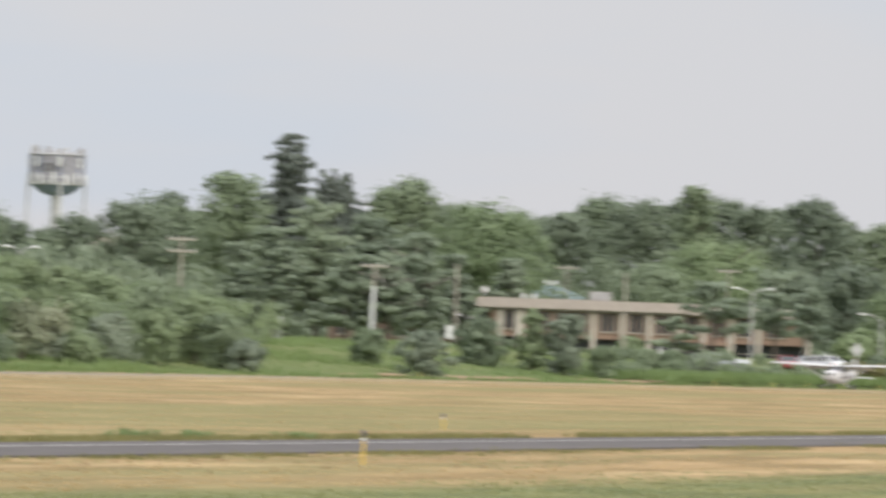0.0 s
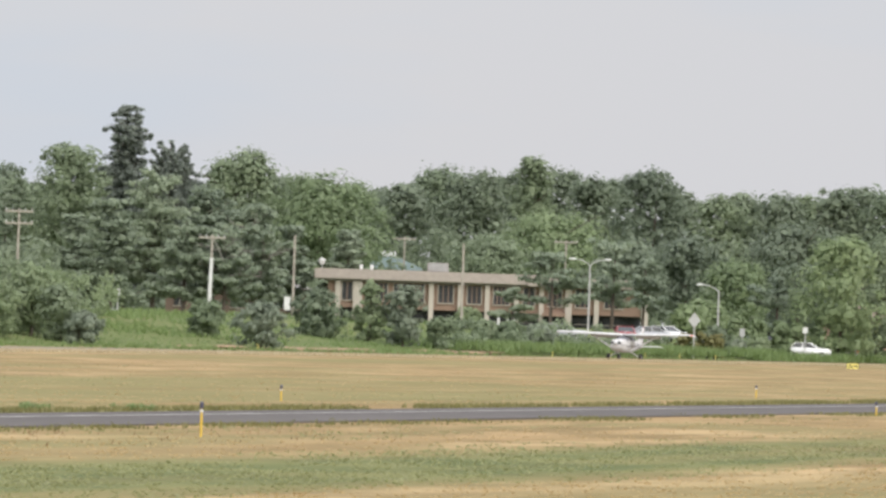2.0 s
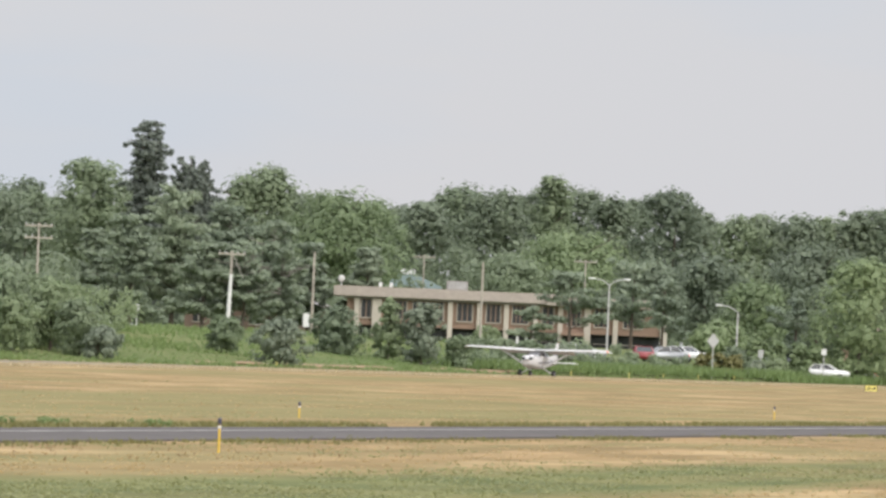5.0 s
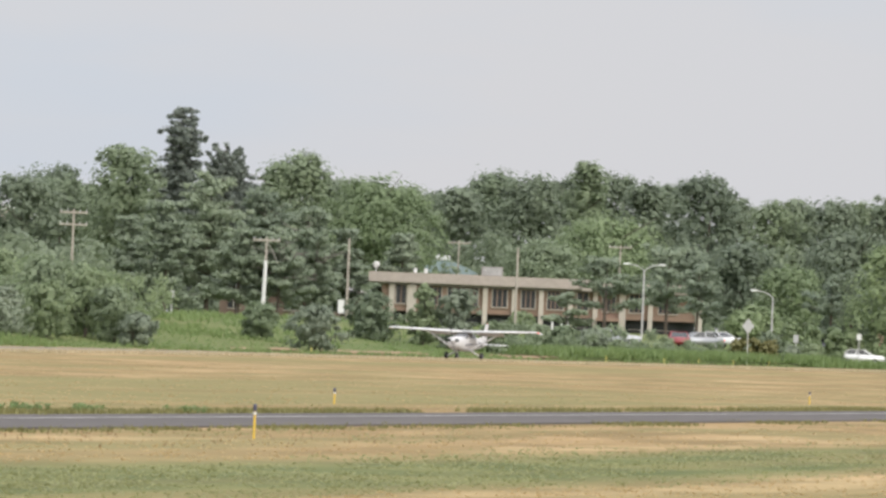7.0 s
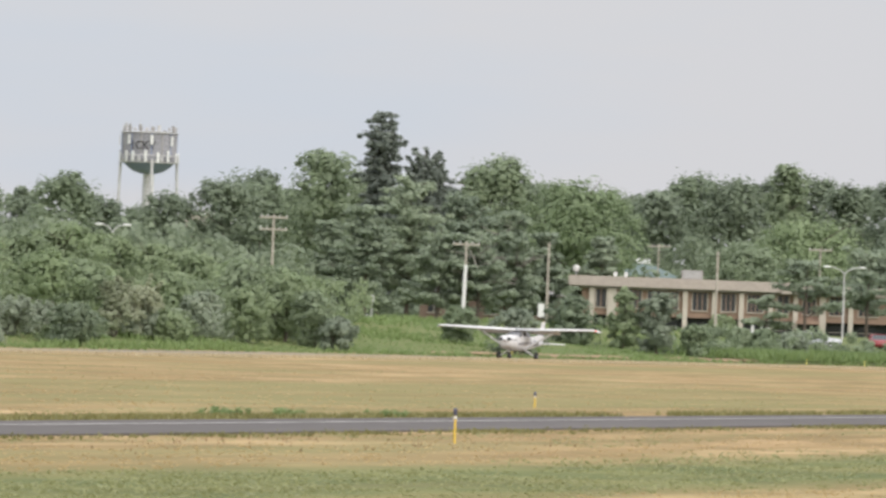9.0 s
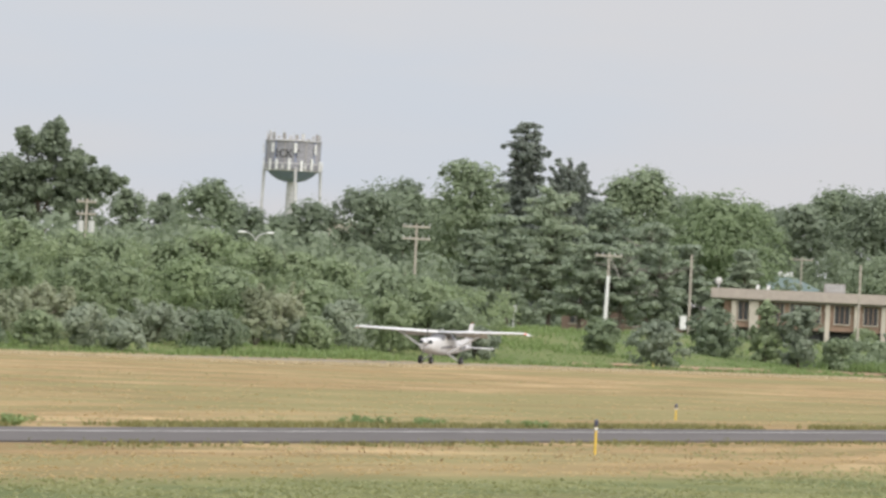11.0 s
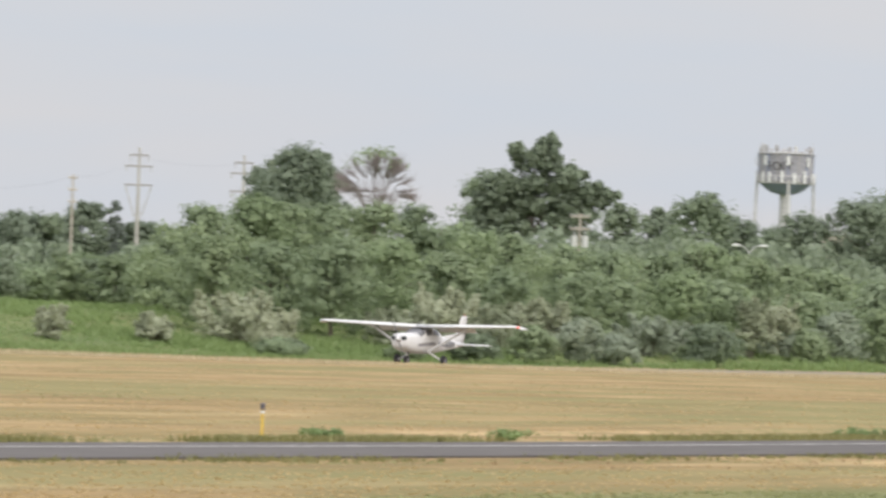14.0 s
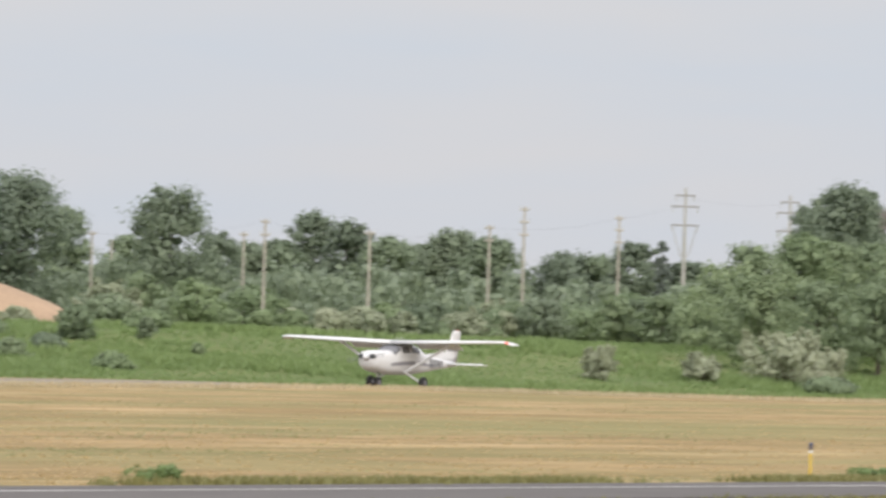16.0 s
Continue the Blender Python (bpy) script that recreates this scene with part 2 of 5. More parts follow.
def raw(name, verts, faces, material, parent=None, label=""):
    """A mesh from arrays: verts (n, 3) and equal-sided faces (m, k)."""
    verts, faces = np.asarray(verts, np.float32), np.asarray(faces, np.int32)
    me = bpy.data.meshes.new(name)
    k = faces.shape[1]
    me.vertices.add(len(verts)), me.loops.add(faces.size), me.polygons.add(len(faces))
    me.vertices.foreach_set("co", verts.ravel())
    me.loops.foreach_set("vertex_index", faces.ravel())
    me.polygons.foreach_set("loop_start", np.arange(0, faces.size, k, dtype=np.int32))
    me.update(calc_edges=True)
    me.materials.append(material)
    ob = new(name, me)
    if parent:
        ob.parent = parent
    return tagged(ob, label)


def thing(name, x, y, z, label, category, group="", turn=0.0, kind=""):
    ob = new(name)
    ob.matrix_world = pose(x, y, z, 0, 0, turn)
    return tagged(ob, label, category, group, kind)


def box(bm, x0, x1, y0, y1, z0, z1, bevel=0.0):
    made = bmesh.ops.create_cube(bm, size=1)["verts"]
    bmesh.ops.scale(bm, verts=made, vec=(x1 - x0, y1 - y0, z1 - z0))
    bmesh.ops.translate(bm, verts=made, vec=((x0 + x1) / 2, (y0 + y1) / 2, (z0 + z1) / 2))
    if bevel:
        edges = list({e for v in made for e in v.link_edges})
        bmesh.ops.bevel(bm, geom=edges, offset=bevel, segments=2, affect="EDGES")
    return bm


def boxed(*a, **k):
    return box(bmesh.new(), *a, **k)


def tube(bm, p, q, r0, r1=None, sides=8):
    """A tapered rod from p to q."""
    p, q = Vector(p), Vector(q)
    made = bmesh.ops.create_cone(bm, cap_ends=True, segments=sides, radius1=r0, radius2=r0 if r1 is None else r1, depth=(q - p).length)["verts"]
    m = Matrix.Translation((p + q) / 2) @ (q - p).to_track_quat("Z", "Y").to_matrix().to_4x4()
    bmesh.ops.transform(bm, matrix=m, verts=made)
    return bm


def rod(*a, **k):
    return tube(bmesh.new(), *a, **k)


def slab(bm, outline, axis, lo, hi):
    """A plate: a flat outline of (u, v) pairs given depth from lo to hi along an axis."""
    def spread_out(u, v, w):
        return {"x": (w, u, v), "y": (u, w, v), "z": (u, v, w)}[axis]
    a = [bm.verts.new(spread_out(u, v, lo)) for u, v in outline]
    b = [bm.verts.new(spread_out(u, v, hi)) for u, v in outline]
    bm.faces.new(a), bm.faces.new(b[::-1])
    for i in range(len(a)):
        j = (i + 1) % len(a)
        bm.faces.new((a[j], a[i], b[i], b[j]))
    bmesh.ops.recalc_face_normals(bm, faces=bm.faces)
    return bm


def rise(x):
    """The ground's height: level airfield, a bank beyond the runway."""
    s = min(max((-x - 152) / 28, 0), 1)
    return 2.4 * s * s * (3 - 2 * s)


def spot(bearing, dist):
    a = radians(bearing)
    return -dist * math.sin(a), dist * math.cos(a)


def dip(x, y):
    """Slight undulation of the ground along the runway."""
    f = min(max((-x - 110) / 25, 0), 1)
    return f * (0.14 * math.exp(-((y - 250) / 20) ** 2) - 0.17 * math.exp(-((y - 345) / 42) ** 2) - 0.06)


def lift(x, y):
    """Slight lengthwise slope of the ground round the taxiway."""
    f = min(max((x + 58) / 8, 0), 1)
    return f * (-0.04 + 0.23 * min(max((y - 110) / 112, 0), 1))


def taxiway_strip(x0, x1, z0, z1):
    bm = bmesh.new()
    old = None
    for y in [-400, 60] + list(range(66, 300, 6)) + [500, 1200]:
        row = [bm.verts.new((x, y, lift(x, y) + z)) for x, z in ((x0, z0), (x0, z1), (x1, z1), (x1, z0))]
        if old:
            for i in range(4):
                bm.faces.new((old[i], old[(i + 1) % 4], row[(i + 1) % 4], row[i]))
        old = row
    bmesh.ops.recalc_face_normals(bm, faces=bm.faces)
    return bm


def level(x, y):
    """The ground's full height with its small unevenness."""
    rough_by = 0.05 * noise.noise((x * 0.09, y * 0.03, 0)) if -150 < x < 0 and not -52 < x < -40 else 0
    return rise(x) + dip(x, y) + lift(x, y) + rough_by


def runway_strip():
    bm = bmesh.new()
    old = None
    for y in [-400, 100] + list(range(200, 560, 6)) + [700, 1500]:
        row = [bm.verts.new((x, y, dip(x, y) + 0.03)) for x in (-150.5, -141.0)]
        if old:
            bm.faces.new((old[0], old[1], row[1], row[0]))
        old = row
    made = bmesh.ops.extrude_face_region(bm, geom=list(bm.faces))
    bmesh.ops.translate(bm, verts=[v for v in made["geom"] if isinstance(v, bmesh.types.BMVert)], vec=(0, 0, -0.12))
    bmesh.ops.recalc_face_normals(bm, faces=bm.faces)
    return bm


# ---- ground ----
xs = [-4500, -3000, -2000, -1300, -900, -700, -550, -450, -380, -320, -280] + list(range(-260, 2, 2)) + [10, 30, 80, 200, 500, 1200, 2500, 4500]
ys = [-4500, -2500, -1200, -500, -200, -80, 0, 30] + list(range(60, 900, 10)) + [950, 1050, 1200, 1500, 2000, 3000, 4500]
gv = [(x, y, level(x, y)) for x in xs for y in ys]
gf = [(i * len(ys) + j, (i + 1) * len(ys) + j, (i + 1) * len(ys) + j + 1, i * len(ys) + j + 1) for i in range(len(xs) - 1) for j in range(len(ys) - 1)]
tagged(raw("ground", gv, gf, GRASSLAND), "dry mown airfield grass turning to green meadow", "ground", kind="structure")
tagged(part("taxiway", taxiway_strip(-48.4, -43.4, -0.1, 0.035), ASPHALT), "worn grey asphalt taxiway", "taxiway", kind="structure")
tagged(part("taxiway_line", taxiway_strip(-46.93, -46.82, 0.03, 0.041), PAINT_LINE), "faded white line along the taxiway", "line marking", kind="structure")
tagged(part("runway", runway_strip(), RUNWAY_TOP), "grey asphalt runway at the edge of the grass", "runway", kind="structure")
soil = bmesh.new()
for i in range(16):
    a, b = random.uniform(455, 530), random.uniform(4, 12)
    bmesh.ops.create_icosphere(soil, subdivisions=2, radius=1, matrix=pose(-154.5 - random.uniform(0, 2.5), a, 0.05 + 0.1 * random.random()) @ Matrix.Diagonal((0.9, b * 0.35, 0.16, 1)))
tagged(part("bare_soil", soil, SOIL), "strip of bare reddish soil beside the runway", "soil", kind="stuff")


def blades(name, spots, height, width, count, material, label, category, lean=0.3):
    """Many small tufts of pointed blades, joined."""
    n = len(spots)
    base = np.repeat(np.asarray(spots), count, 0) + np.random.normal(0, 0.05, (n * count, 3)) * (1, 1, 0)
    turn = np.random.uniform(0, math.pi, n * count)
    tall = height * np.random.uniform(0.5, 1.25, n * count)
    wide = width * np.random.uniform(0.6, 1.4, n * count)
    side = np.stack([np.cos(turn), np.sin(turn), 0 * turn], 1) * wide[:, None] / 2
    tip = base + np.stack([np.random.normal(0, lean, n * count) * tall, np.random.normal(0, lean, n * count) * tall, tall], 1)
    verts = np.concatenate([base - side, base + side, tip], 1).reshape(-1, 3)
    return tagged(raw(name, verts, np.arange(len(verts)).reshape(-1, 3), material), label, category, kind="stuff")


def field_spots(n, near, far, keep):
    out = []
    while len(out) < n:
        d = 1 / random.uniform(1 / far, 1 / near)
        x, y = spot(random.uniform(12.6, 33.0), d)
        if keep(x, y):
            out.append((x, y, level(x, y)))
    return out


def streaky(x, y):
    return noise.noise((x * 0.12, y * 0.012, 3.0)) + 0.5 * noise.noise((x * 0.4, y * 0.08, 7.0))


def ragged(x, spread_by, n, seed):
    """Places along a line, in uneven patches."""
    out = []
    while len(out) < n:
        y = random.uniform(70, 260)
        if noise.noise((seed, y * 0.16, 0)) + 0.6 * noise.noise((seed, y * 0.6, 4)) > random.uniform(-0.25, 0.3):
            u = random.gauss(x, spread_by)
            out.append((u, y, lift(u, y)))
    return out


off_taxiway = lambda x: not -49.3 < x < -42.6
blades("dry_grass", field_spots(9000, 68, 330, lambda x, y: off_taxiway(x) and x > -138 and streaky(x, y) < 0.25 and not -33.5 < x < -28), 0.03, 0.05, 3, STRAW, "short dry straw-coloured mown grass", "grass", 2.2)
blades("green_grass", field_spots(5000, 68, 330, lambda x, y: off_taxiway(x) and x > -138 and streaky(x, y) > 0.18), 0.03, 0.05, 3, BLADES, "greener grass in patches on the airfield", "grass", 2.2)
blades("lush_grass", field_spots(2600, 68, 190, lambda x, y: -33.4 < x + 1.5 * noise.noise((0, y * 0.05, 0)) < -28.6 and noise.noise((x * 0.5, y * 0.12, 5)) > -0.25), 0.04, 0.045, 3, LUSH, "longer green grass in a band on the airfield", "grass", 1.6)
blades("taxiway_weeds", ragged(-49.2, 0.3, 4200, 1.7), 0.12, 0.06, 5, WEED, "ragged weeds along the taxiway edge", "weeds")
blades("taxiway_verge", ragged(-42.9, 0.4, 2600, 5.1), 0.07, 0.05, 3, WEED, "thin weeds creeping over the taxiway edge", "weeds")
blades("runway_edge_grass", [(random.gauss(-138.5, 0.9), y, dip(-138.5, y)) for y in (random.uniform(200, 640) for _ in range(16000))], 0.2, 0.06, 3, PALE_STRAW, "taller dry grass along the runway", "grass")
blades("meadow_grass", field_spots(40000, 270, 560, lambda x, y: x < -152.5), 0.13, 0.10, 3, MEADOW, "rough green meadow grass on the bank", "grass")
blades("tall_grass", field_spots(9000, 270, 620, lambda x, y: -186 < x < -151.8 and noise.noise((x * 0.16, y * 0.035, 9)) + 0.5 * noise.noise((x * 0.5, y * 0.15, 2)) > 0.12), 0.28, 0.11, 5, MEADOW, "taller green grass and weeds in patches on the bank", "grass")
blades("meadow_weeds", field_spots(5000, 270, 600, lambda x, y: -188 < x < -153.5 and noise.noise((x * 0.14, y * 0.05, 31)) > 0.2), 0.42, 0.13, 6, MEADOW, "leafy green weeds in patches on the bank", "weeds")
blades("reeds", [(-154 - random.random() * 9, random.uniform(520, 612), rise(-158)) for _ in range(6000)] + [(-153.2 - random.random() * 2, random.uniform(600, 720), 0) for _ in range(1500)], 0.8, 0.12, 4, MEADOW, "tall rank grass along the fence of the car park", "grass")
blades("seed_heads", [(random.uniform(-42, -37), random.choice((random.uniform(95, 230), random.gauss(112, 9), random.gauss(160, 14))), level(-41, 120)) for _ in range(260)], 0.08, 0.02, 2, DOCK, "brown dried seed heads standing in the grass", "weeds")


# ---- plants ----
def leaves(centres, radii, per, size, squash=0.8, upward=0.35, heart=None):
    """Arrays of leaf-spray quads set over many clumps: centres (n, 3), radii (n); the shading follows each clump's and the crown's form."""
    centres, radii = np.asarray(centres, float), np.asarray(radii, float)
    n = len(centres) * per
    way = np.random.normal(size=(n, 3))
    way /= np.linalg.norm(way, axis=1)[:, None]
    r = np.repeat(radii, per) * np.random.uniform(0.35, 1.2, n)
    at = np.repeat(centres, per, 0) + way * r[:, None] * (1, 1, squash)
    normal = way + np.random.normal(0, 0.32, (n, 3)) + (0, 0, upward)
    if heart is not None:
        out = at - np.asarray(heart)
        normal += 0.7 * out / (np.linalg.norm(out, axis=1)[:, None] + 0.1)
    normal /= np.linalg.norm(normal, axis=1)[:, None]
    other = np.random.normal(size=(n, 3))
    u = np.cross(normal, other)
    u /= np.linalg.norm(u, axis=1)[:, None]
    v = np.cross(normal, u)
    s = size * np.random.uniform(0.45, 1.25, n)[:, None]
    u, v = u * s, v * s * 0.7
    sag = normal * s * 0.25
    quad = np.stack([at - u, at - v * 0.8, at + u - sag, at + v], 1).reshape(-1, 3)
    return quad, np.arange(n * 4).reshape(-1, 4)


def foliage(name, centres, radii, core, per, size, material, parent, broad=2.2, **k):
    """A crown: fine leaves over its clumps, and every core-th clump filled with broader sprays behind them."""
    inner = [i for i in range(len(centres)) if i % core == 0]
    v1, f1 = leaves([centres[i] for i in inner], [0.85 * radii[i] for i in inner], max(14, per // 2), size * broad, **k)
    v2, f2 = leaves(centres, radii, per, size, **k)
    return raw(name, np.concatenate([v1, v2]), np.concatenate([f1, f2 + len(v1)]), material, parent)


def crown_clumps(height, radius, low, n):
    """Clump centres spread through an uneven egg-shaped crown, with a few wide ones filling its heart."""
    out, rad = [], []
    lean = [random.uniform(-0.12, 0.12) * radius for _ in range(2)]
    lobes = [(random.uniform(0, 6.28), random.uniform(0.75, 1.2)) for _ in range(5)]
    for i in range(n):
        a, f = random.uniform(0, 2 * math.pi), random.random()
        z = low + (height - low) * (f ** 0.9)
        g = (z - low) / (height - low)
        lobe = sum(w * max(0.2, math.cos(a - b)) for b, w in lobes) / 3.2
        edge = radius * (math.sin(math.pi * min(0.95, 0.22 + 0.72 * g)) ** 0.55) * (0.72 + 0.4 * lobe)
        if i % 4 == 0:
            k, cr = random.uniform(0.15, 0.62) * edge, radius * random.uniform(0.34, 0.46)
        else:
            k = random.uniform(0.25, 1.0) ** 0.5 * edge
            cr = radius * random.choice((0.16, 0.22, 0.28, 0.34)) * random.uniform(0.85, 1.15)
            if random.random() < 0.2:
                k, cr = k * 1.2, cr * 0.6
        z = min(z, height * random.uniform(0.95, 1.03) - cr * 0.8 - 0.6 * radius * (k / radius) ** 2)
        out.append((k * math.cos(a) + lean[0] * g, k * math.sin(a) + lean[1] * g, max(z, cr * 0.5)))
        rad.append(cr)
    out.append((lean[0] + random.uniform(-0.2, 0.2) * radius, lean[1], height - radius * 0.2))
    rad.append(radius * 0.22)
    return out, rad


def limbs(bm, height, radius, low, n, thick):
    tube(bm, (0, 0, -0.3), (0, 0, height * 0.45), thick, thick * 0.6, 8)
    tube(bm, (0, 0, height * 0.44), (0.02 * height, 0, height * 0.9), thick * 0.6, thick * 0.1, 6)
    for i in range(n):
        a, z = random.uniform(0, 6.28), random.uniform(low * 0.8, height * 0.75)
        e = radius * random.uniform(0.5, 0.85)
        tube(bm, (0, 0, z), (e * math.cos(a), e * math.sin(a), z + e * random.uniform(0.2, 0.8)), thick * 0.35, thick * 0.08, 5)
    return bm


def planted(bearing, dist, height, least=0.0):
    """Keeps a plant clear of the runway."""
    least = max(least, 156.0) / math.sin(radians(bearing))
    x, y = spot(bearing, dist)
    if dist < least:
        top = EYE + (rise(x) + height - EYE) * least / dist
        dist = least
        x, y = spot(bearing, dist)
        height = max(top - rise(x), 0.5)
    return x, y, height, dist


def broadleaf(name, row, material, label, group, low=0.18, dense=1.0, size=None, least=0.0):
    bearing, dist, height, radius = row
    x, y, height, far = planted(bearing, dist, height, least)
    radius, dist = radius * far / dist, far
    height *= 1.035 if height > 8 else 1.0
    ob = thing(name, x, y, rise(x), label, "tree" if "tree" in name else "bush", group, random.uniform(0, 360))
    size = size or dist * 0.00033
    area = radius * height * 4.5
    clumps = int(48 + radius * height * 1.5)
    centres, radii = crown_clumps(height, radius, height * low, min(clumps, 170))
    per = int(min(74 if height > 8 else 70 if height > 4 else 42, max(36, dense * area * 2.6 / (size * size) / len(centres) / 2.2)))
    part("trunk", limbs(bmesh.new(), height, radius, height * max(low, 0.1), 6, 0.014 * height + 0.05), BARK, ob)
    foliage("crown", centres, radii, 4, per, size, material, ob, heart=(0, 0, height * 0.45))
    return ob


def bough(bm, centres, radii, z, a, reach, rise_by, droop, wide):
    """One bough: a limb with flat sprays of needles strung along it."""
    tip = (reach * math.cos(a), reach * math.sin(a), z + rise_by * reach)
    tube(bm, (0, 0, z - 0.08 * reach), tip, 0.06, 0.02, 5)
    n = max(2, int(reach / (wide * 0.8)))
    for k in range(n + 1):
        f = 0.25 + 0.8 * k / n
        side = random.gauss(0, wide * 0.45)
        centres.append((f * tip[0] - side * math.sin(a), f * tip[1] + side * math.cos(a), z + (rise_by * f - droop * f * f) * reach + random.gauss(0, 0.1)))
        radii.append(wide * (1.15 - 0.45 * f) * random.uniform(0.75, 1.25))


def pine(row, label, group, low=0.2, full=1.0, bare=0):
    """A white pine: uneven storeys of wide flat boughs, with bare grey limbs below where they show."""
    bearing, dist, height, radius = row
    x, y, height, dist = planted(bearing, dist, height)
    ob = thing("pine_tree", x, y, rise(x), label, "tree", group, bearing)
    bm = rod((0, 0, -0.3), (0.15, 0, height * 0.95), 0.016 * height + 0.06, 0.04, 8)
    centres, radii = [], []
    z = height * low
    while z < height * 0.96:
        g = (z / height - low) / (1 - low)
        reach = radius * (1.15 - 0.8 * g ** 1.8) * random.uniform(0.7, 1.15)
        start = random.uniform(0, 6.28)
        for j in range(max(3, int((6 if g < 0.75 else 4) * min(full, 1.0)))):
            if random.random() < 0.9:
                bough(bm, centres, radii, z + random.uniform(-0.6, 0.6), start + j * 1.15 + random.uniform(-0.3, 0.3), reach * random.uniform(0.65, 1.15), random.uniform(0.0, 0.38) + 0.25 * g, random.uniform(-0.05, 0.16), (radius * 0.2 + 0.12) * random.uniform(0.75, 1.3))
        z += random.uniform(0.8, 1.35) / max(full, 0.6)
    for k in range(3):
        centres.append((random.gauss(0, 0.3), random.gauss(0, 0.3), height - 0.3 - 0.35 * k)), radii.append(0.5 + 0.12 * k)
    part("trunk", bm, BARK, ob)
    foliage("crown", centres, radii, 4, 46, dist * 0.00032, LEAF_PINE, ob, 1.6, squash=0.46, upward=0.7)
    if bare:
        for k in range(bare):
            bm = bmesh.new()
            a, z = random.uniform(3.3, 6.1), height * random.uniform(0.4, 0.85)
            p = Vector((0, -radius * 0.35, z))
            for j in range(4):
                q = p + Vector((math.cos(a) * 0.85, math.sin(a) * 0.5, random.uniform(-0.1, 0.55)))
                tube(bm, p, q, 0.065 - 0.013 * j, 0.052 - 0.013 * j, 5)
                tube(bm, q, q + Vector((random.gauss(0, 0.4), -0.2, random.gauss(0.1, 0.4))), 0.025, 0.01, 4)
                p = q
            part("bare_limb", bm, DEAD_BARK, ob, "bare grey dead limb")
    return ob


def spruce(row, label, group, fan=False):
    """A spruce: ragged tiers of drooping boughs under a blunt top; fan: a young top whose boughs all climb."""
    bearing, dist, height, radius = row
    x, y, height, dist = planted(bearing, dist, height)
    ob = thing("spruce_tree", x, y, rise(x), label, "tree", group, random.uniform(0, 360))
    bm = rod((0, 0, -0.3), (0, 0, height * 0.98), 0.016 * height, 0.03, 8)
    centres, radii = [], []
    z = height * 0.1
    while z < height * 0.985:
        down = height - z
        if fan:
            reach, climb = radius * min(1.1, 0.8 + 0.1 * down) * random.uniform(0.8, 1.1), 1.1
            reach = min(reach, down + 1.3)
        else:
            reach, climb = radius * min(0.92, 0.40 + 0.12 * down) * random.uniform(0.65, 1.15), 0.12
        start = random.uniform(0, 6.28)
        for j in range(7 if down > 2 else 5):
            if random.random() < 0.88:
                bough(bm, centres, radii, z + random.uniform(-0.2, 0.2) - (climb * reach * 0.8 if fan else 0), start + j * 0.9 + random.uniform(-0.25, 0.25), reach * random.uniform(0.6, 1.12), climb, 0.0 if fan else 0.22, 0.2 * radius if not fan else 0.14 * radius)
        z += random.uniform(0.5, 0.85)
    centres.append((0, 0, height - 0.3)), radii.append(0.35)
    part("trunk", bm, BARK, ob)
    foliage("crown", centres, radii, 6, 20, dist * 0.00030, LEAF_SPRUCE, ob, 1.6, squash=0.6, upward=0.6)
    return ob


def lobed_tree(name, bearing, dist, lobes, material, label, group, depth=0.7):
    """A tree of marked outline: lobes (to the right, height, radius) hold its crown."""
    x, y = spot(bearing, dist)
    ob = thing(name, x, y, rise(x), label, "tree", group, bearing)
    centres, radii = [], []
    bm = bmesh.new()
    top = max(z for _, z, _ in lobes)
    tube(bm, (0, 0, -0.3), (0.1, 0, top * 0.55), 0.32, 0.2, 8)
    for u, z, r in lobes:
        tube(bm, (0.1, 0, min(top * 0.55, z * 0.6)), (u, 0, z), 0.14, 0.04, 5)
        r = r * 1.22
        for k in range(int(16 + 9 * r)):
            way = np.random.normal(size=3)
            way /= np.linalg.norm(way)
            e = r * random.uniform(0.2, 0.92)
            centres.append((u + way[0] * e, way[1] * e + random.gauss(0, depth), z + way[2] * e * 0.85)), radii.append(r * random.uniform(0.16, 0.36))
    part("trunk", bm, BARK, ob)
    foliage("crown", centres, radii, 3, 50, dist * 0.00033, material, ob)
    return ob


def spray_bush(row, material, label, group):
    """A silvery bush of upright ragged sprays over a leafy base."""
    bearing, dist, height, radius = row
    x, y, height, far = planted(bearing, dist, height, 161.0)
    radius = radius * far / dist
    ob = thing("silvery_bush", x, y, rise(x), label, "bush", group, random.uniform(0, 360))
    centres, radii = crown_clumps(height * 0.8, radius, 0.0, 50)
    bm = rod((0, 0, -0.2), (0, 0, height * 0.5), 0.08, 0.04, 6)
    for k in range(26):
        a, e = random.uniform(0, 6.28), radius * random.uniform(0.1, 0.95)
        base = Vector((e * math.cos(a), e * math.sin(a), height * random.uniform(0.3, 0.7)))
        grow = Vector((math.cos(a) * 0.5 + random.gauss(0, 0.2), math.sin(a) * 0.5 + random.gauss(0, 0.2), 1.0)) * height * random.uniform(0.16, 0.34) * (1.1 - 0.5 * e / radius)
        tube(bm, (base.x * 0.3, base.y * 0.3, 0), base + grow, 0.025, 0.008, 4)
        for f in (0.1, 0.35, 0.6, 0.8, 1.0):
            centres.append(base + grow * f), radii.append(radius * 0.15 * (1.15 - 0.75 * f))
    part("trunk", bm, BARK, ob)
    foliage("crown", [tuple(c) for c in centres], radii, 4, 28, far * 0.00032, material, ob, heart=(0, 0, height * 0.3))
    return ob


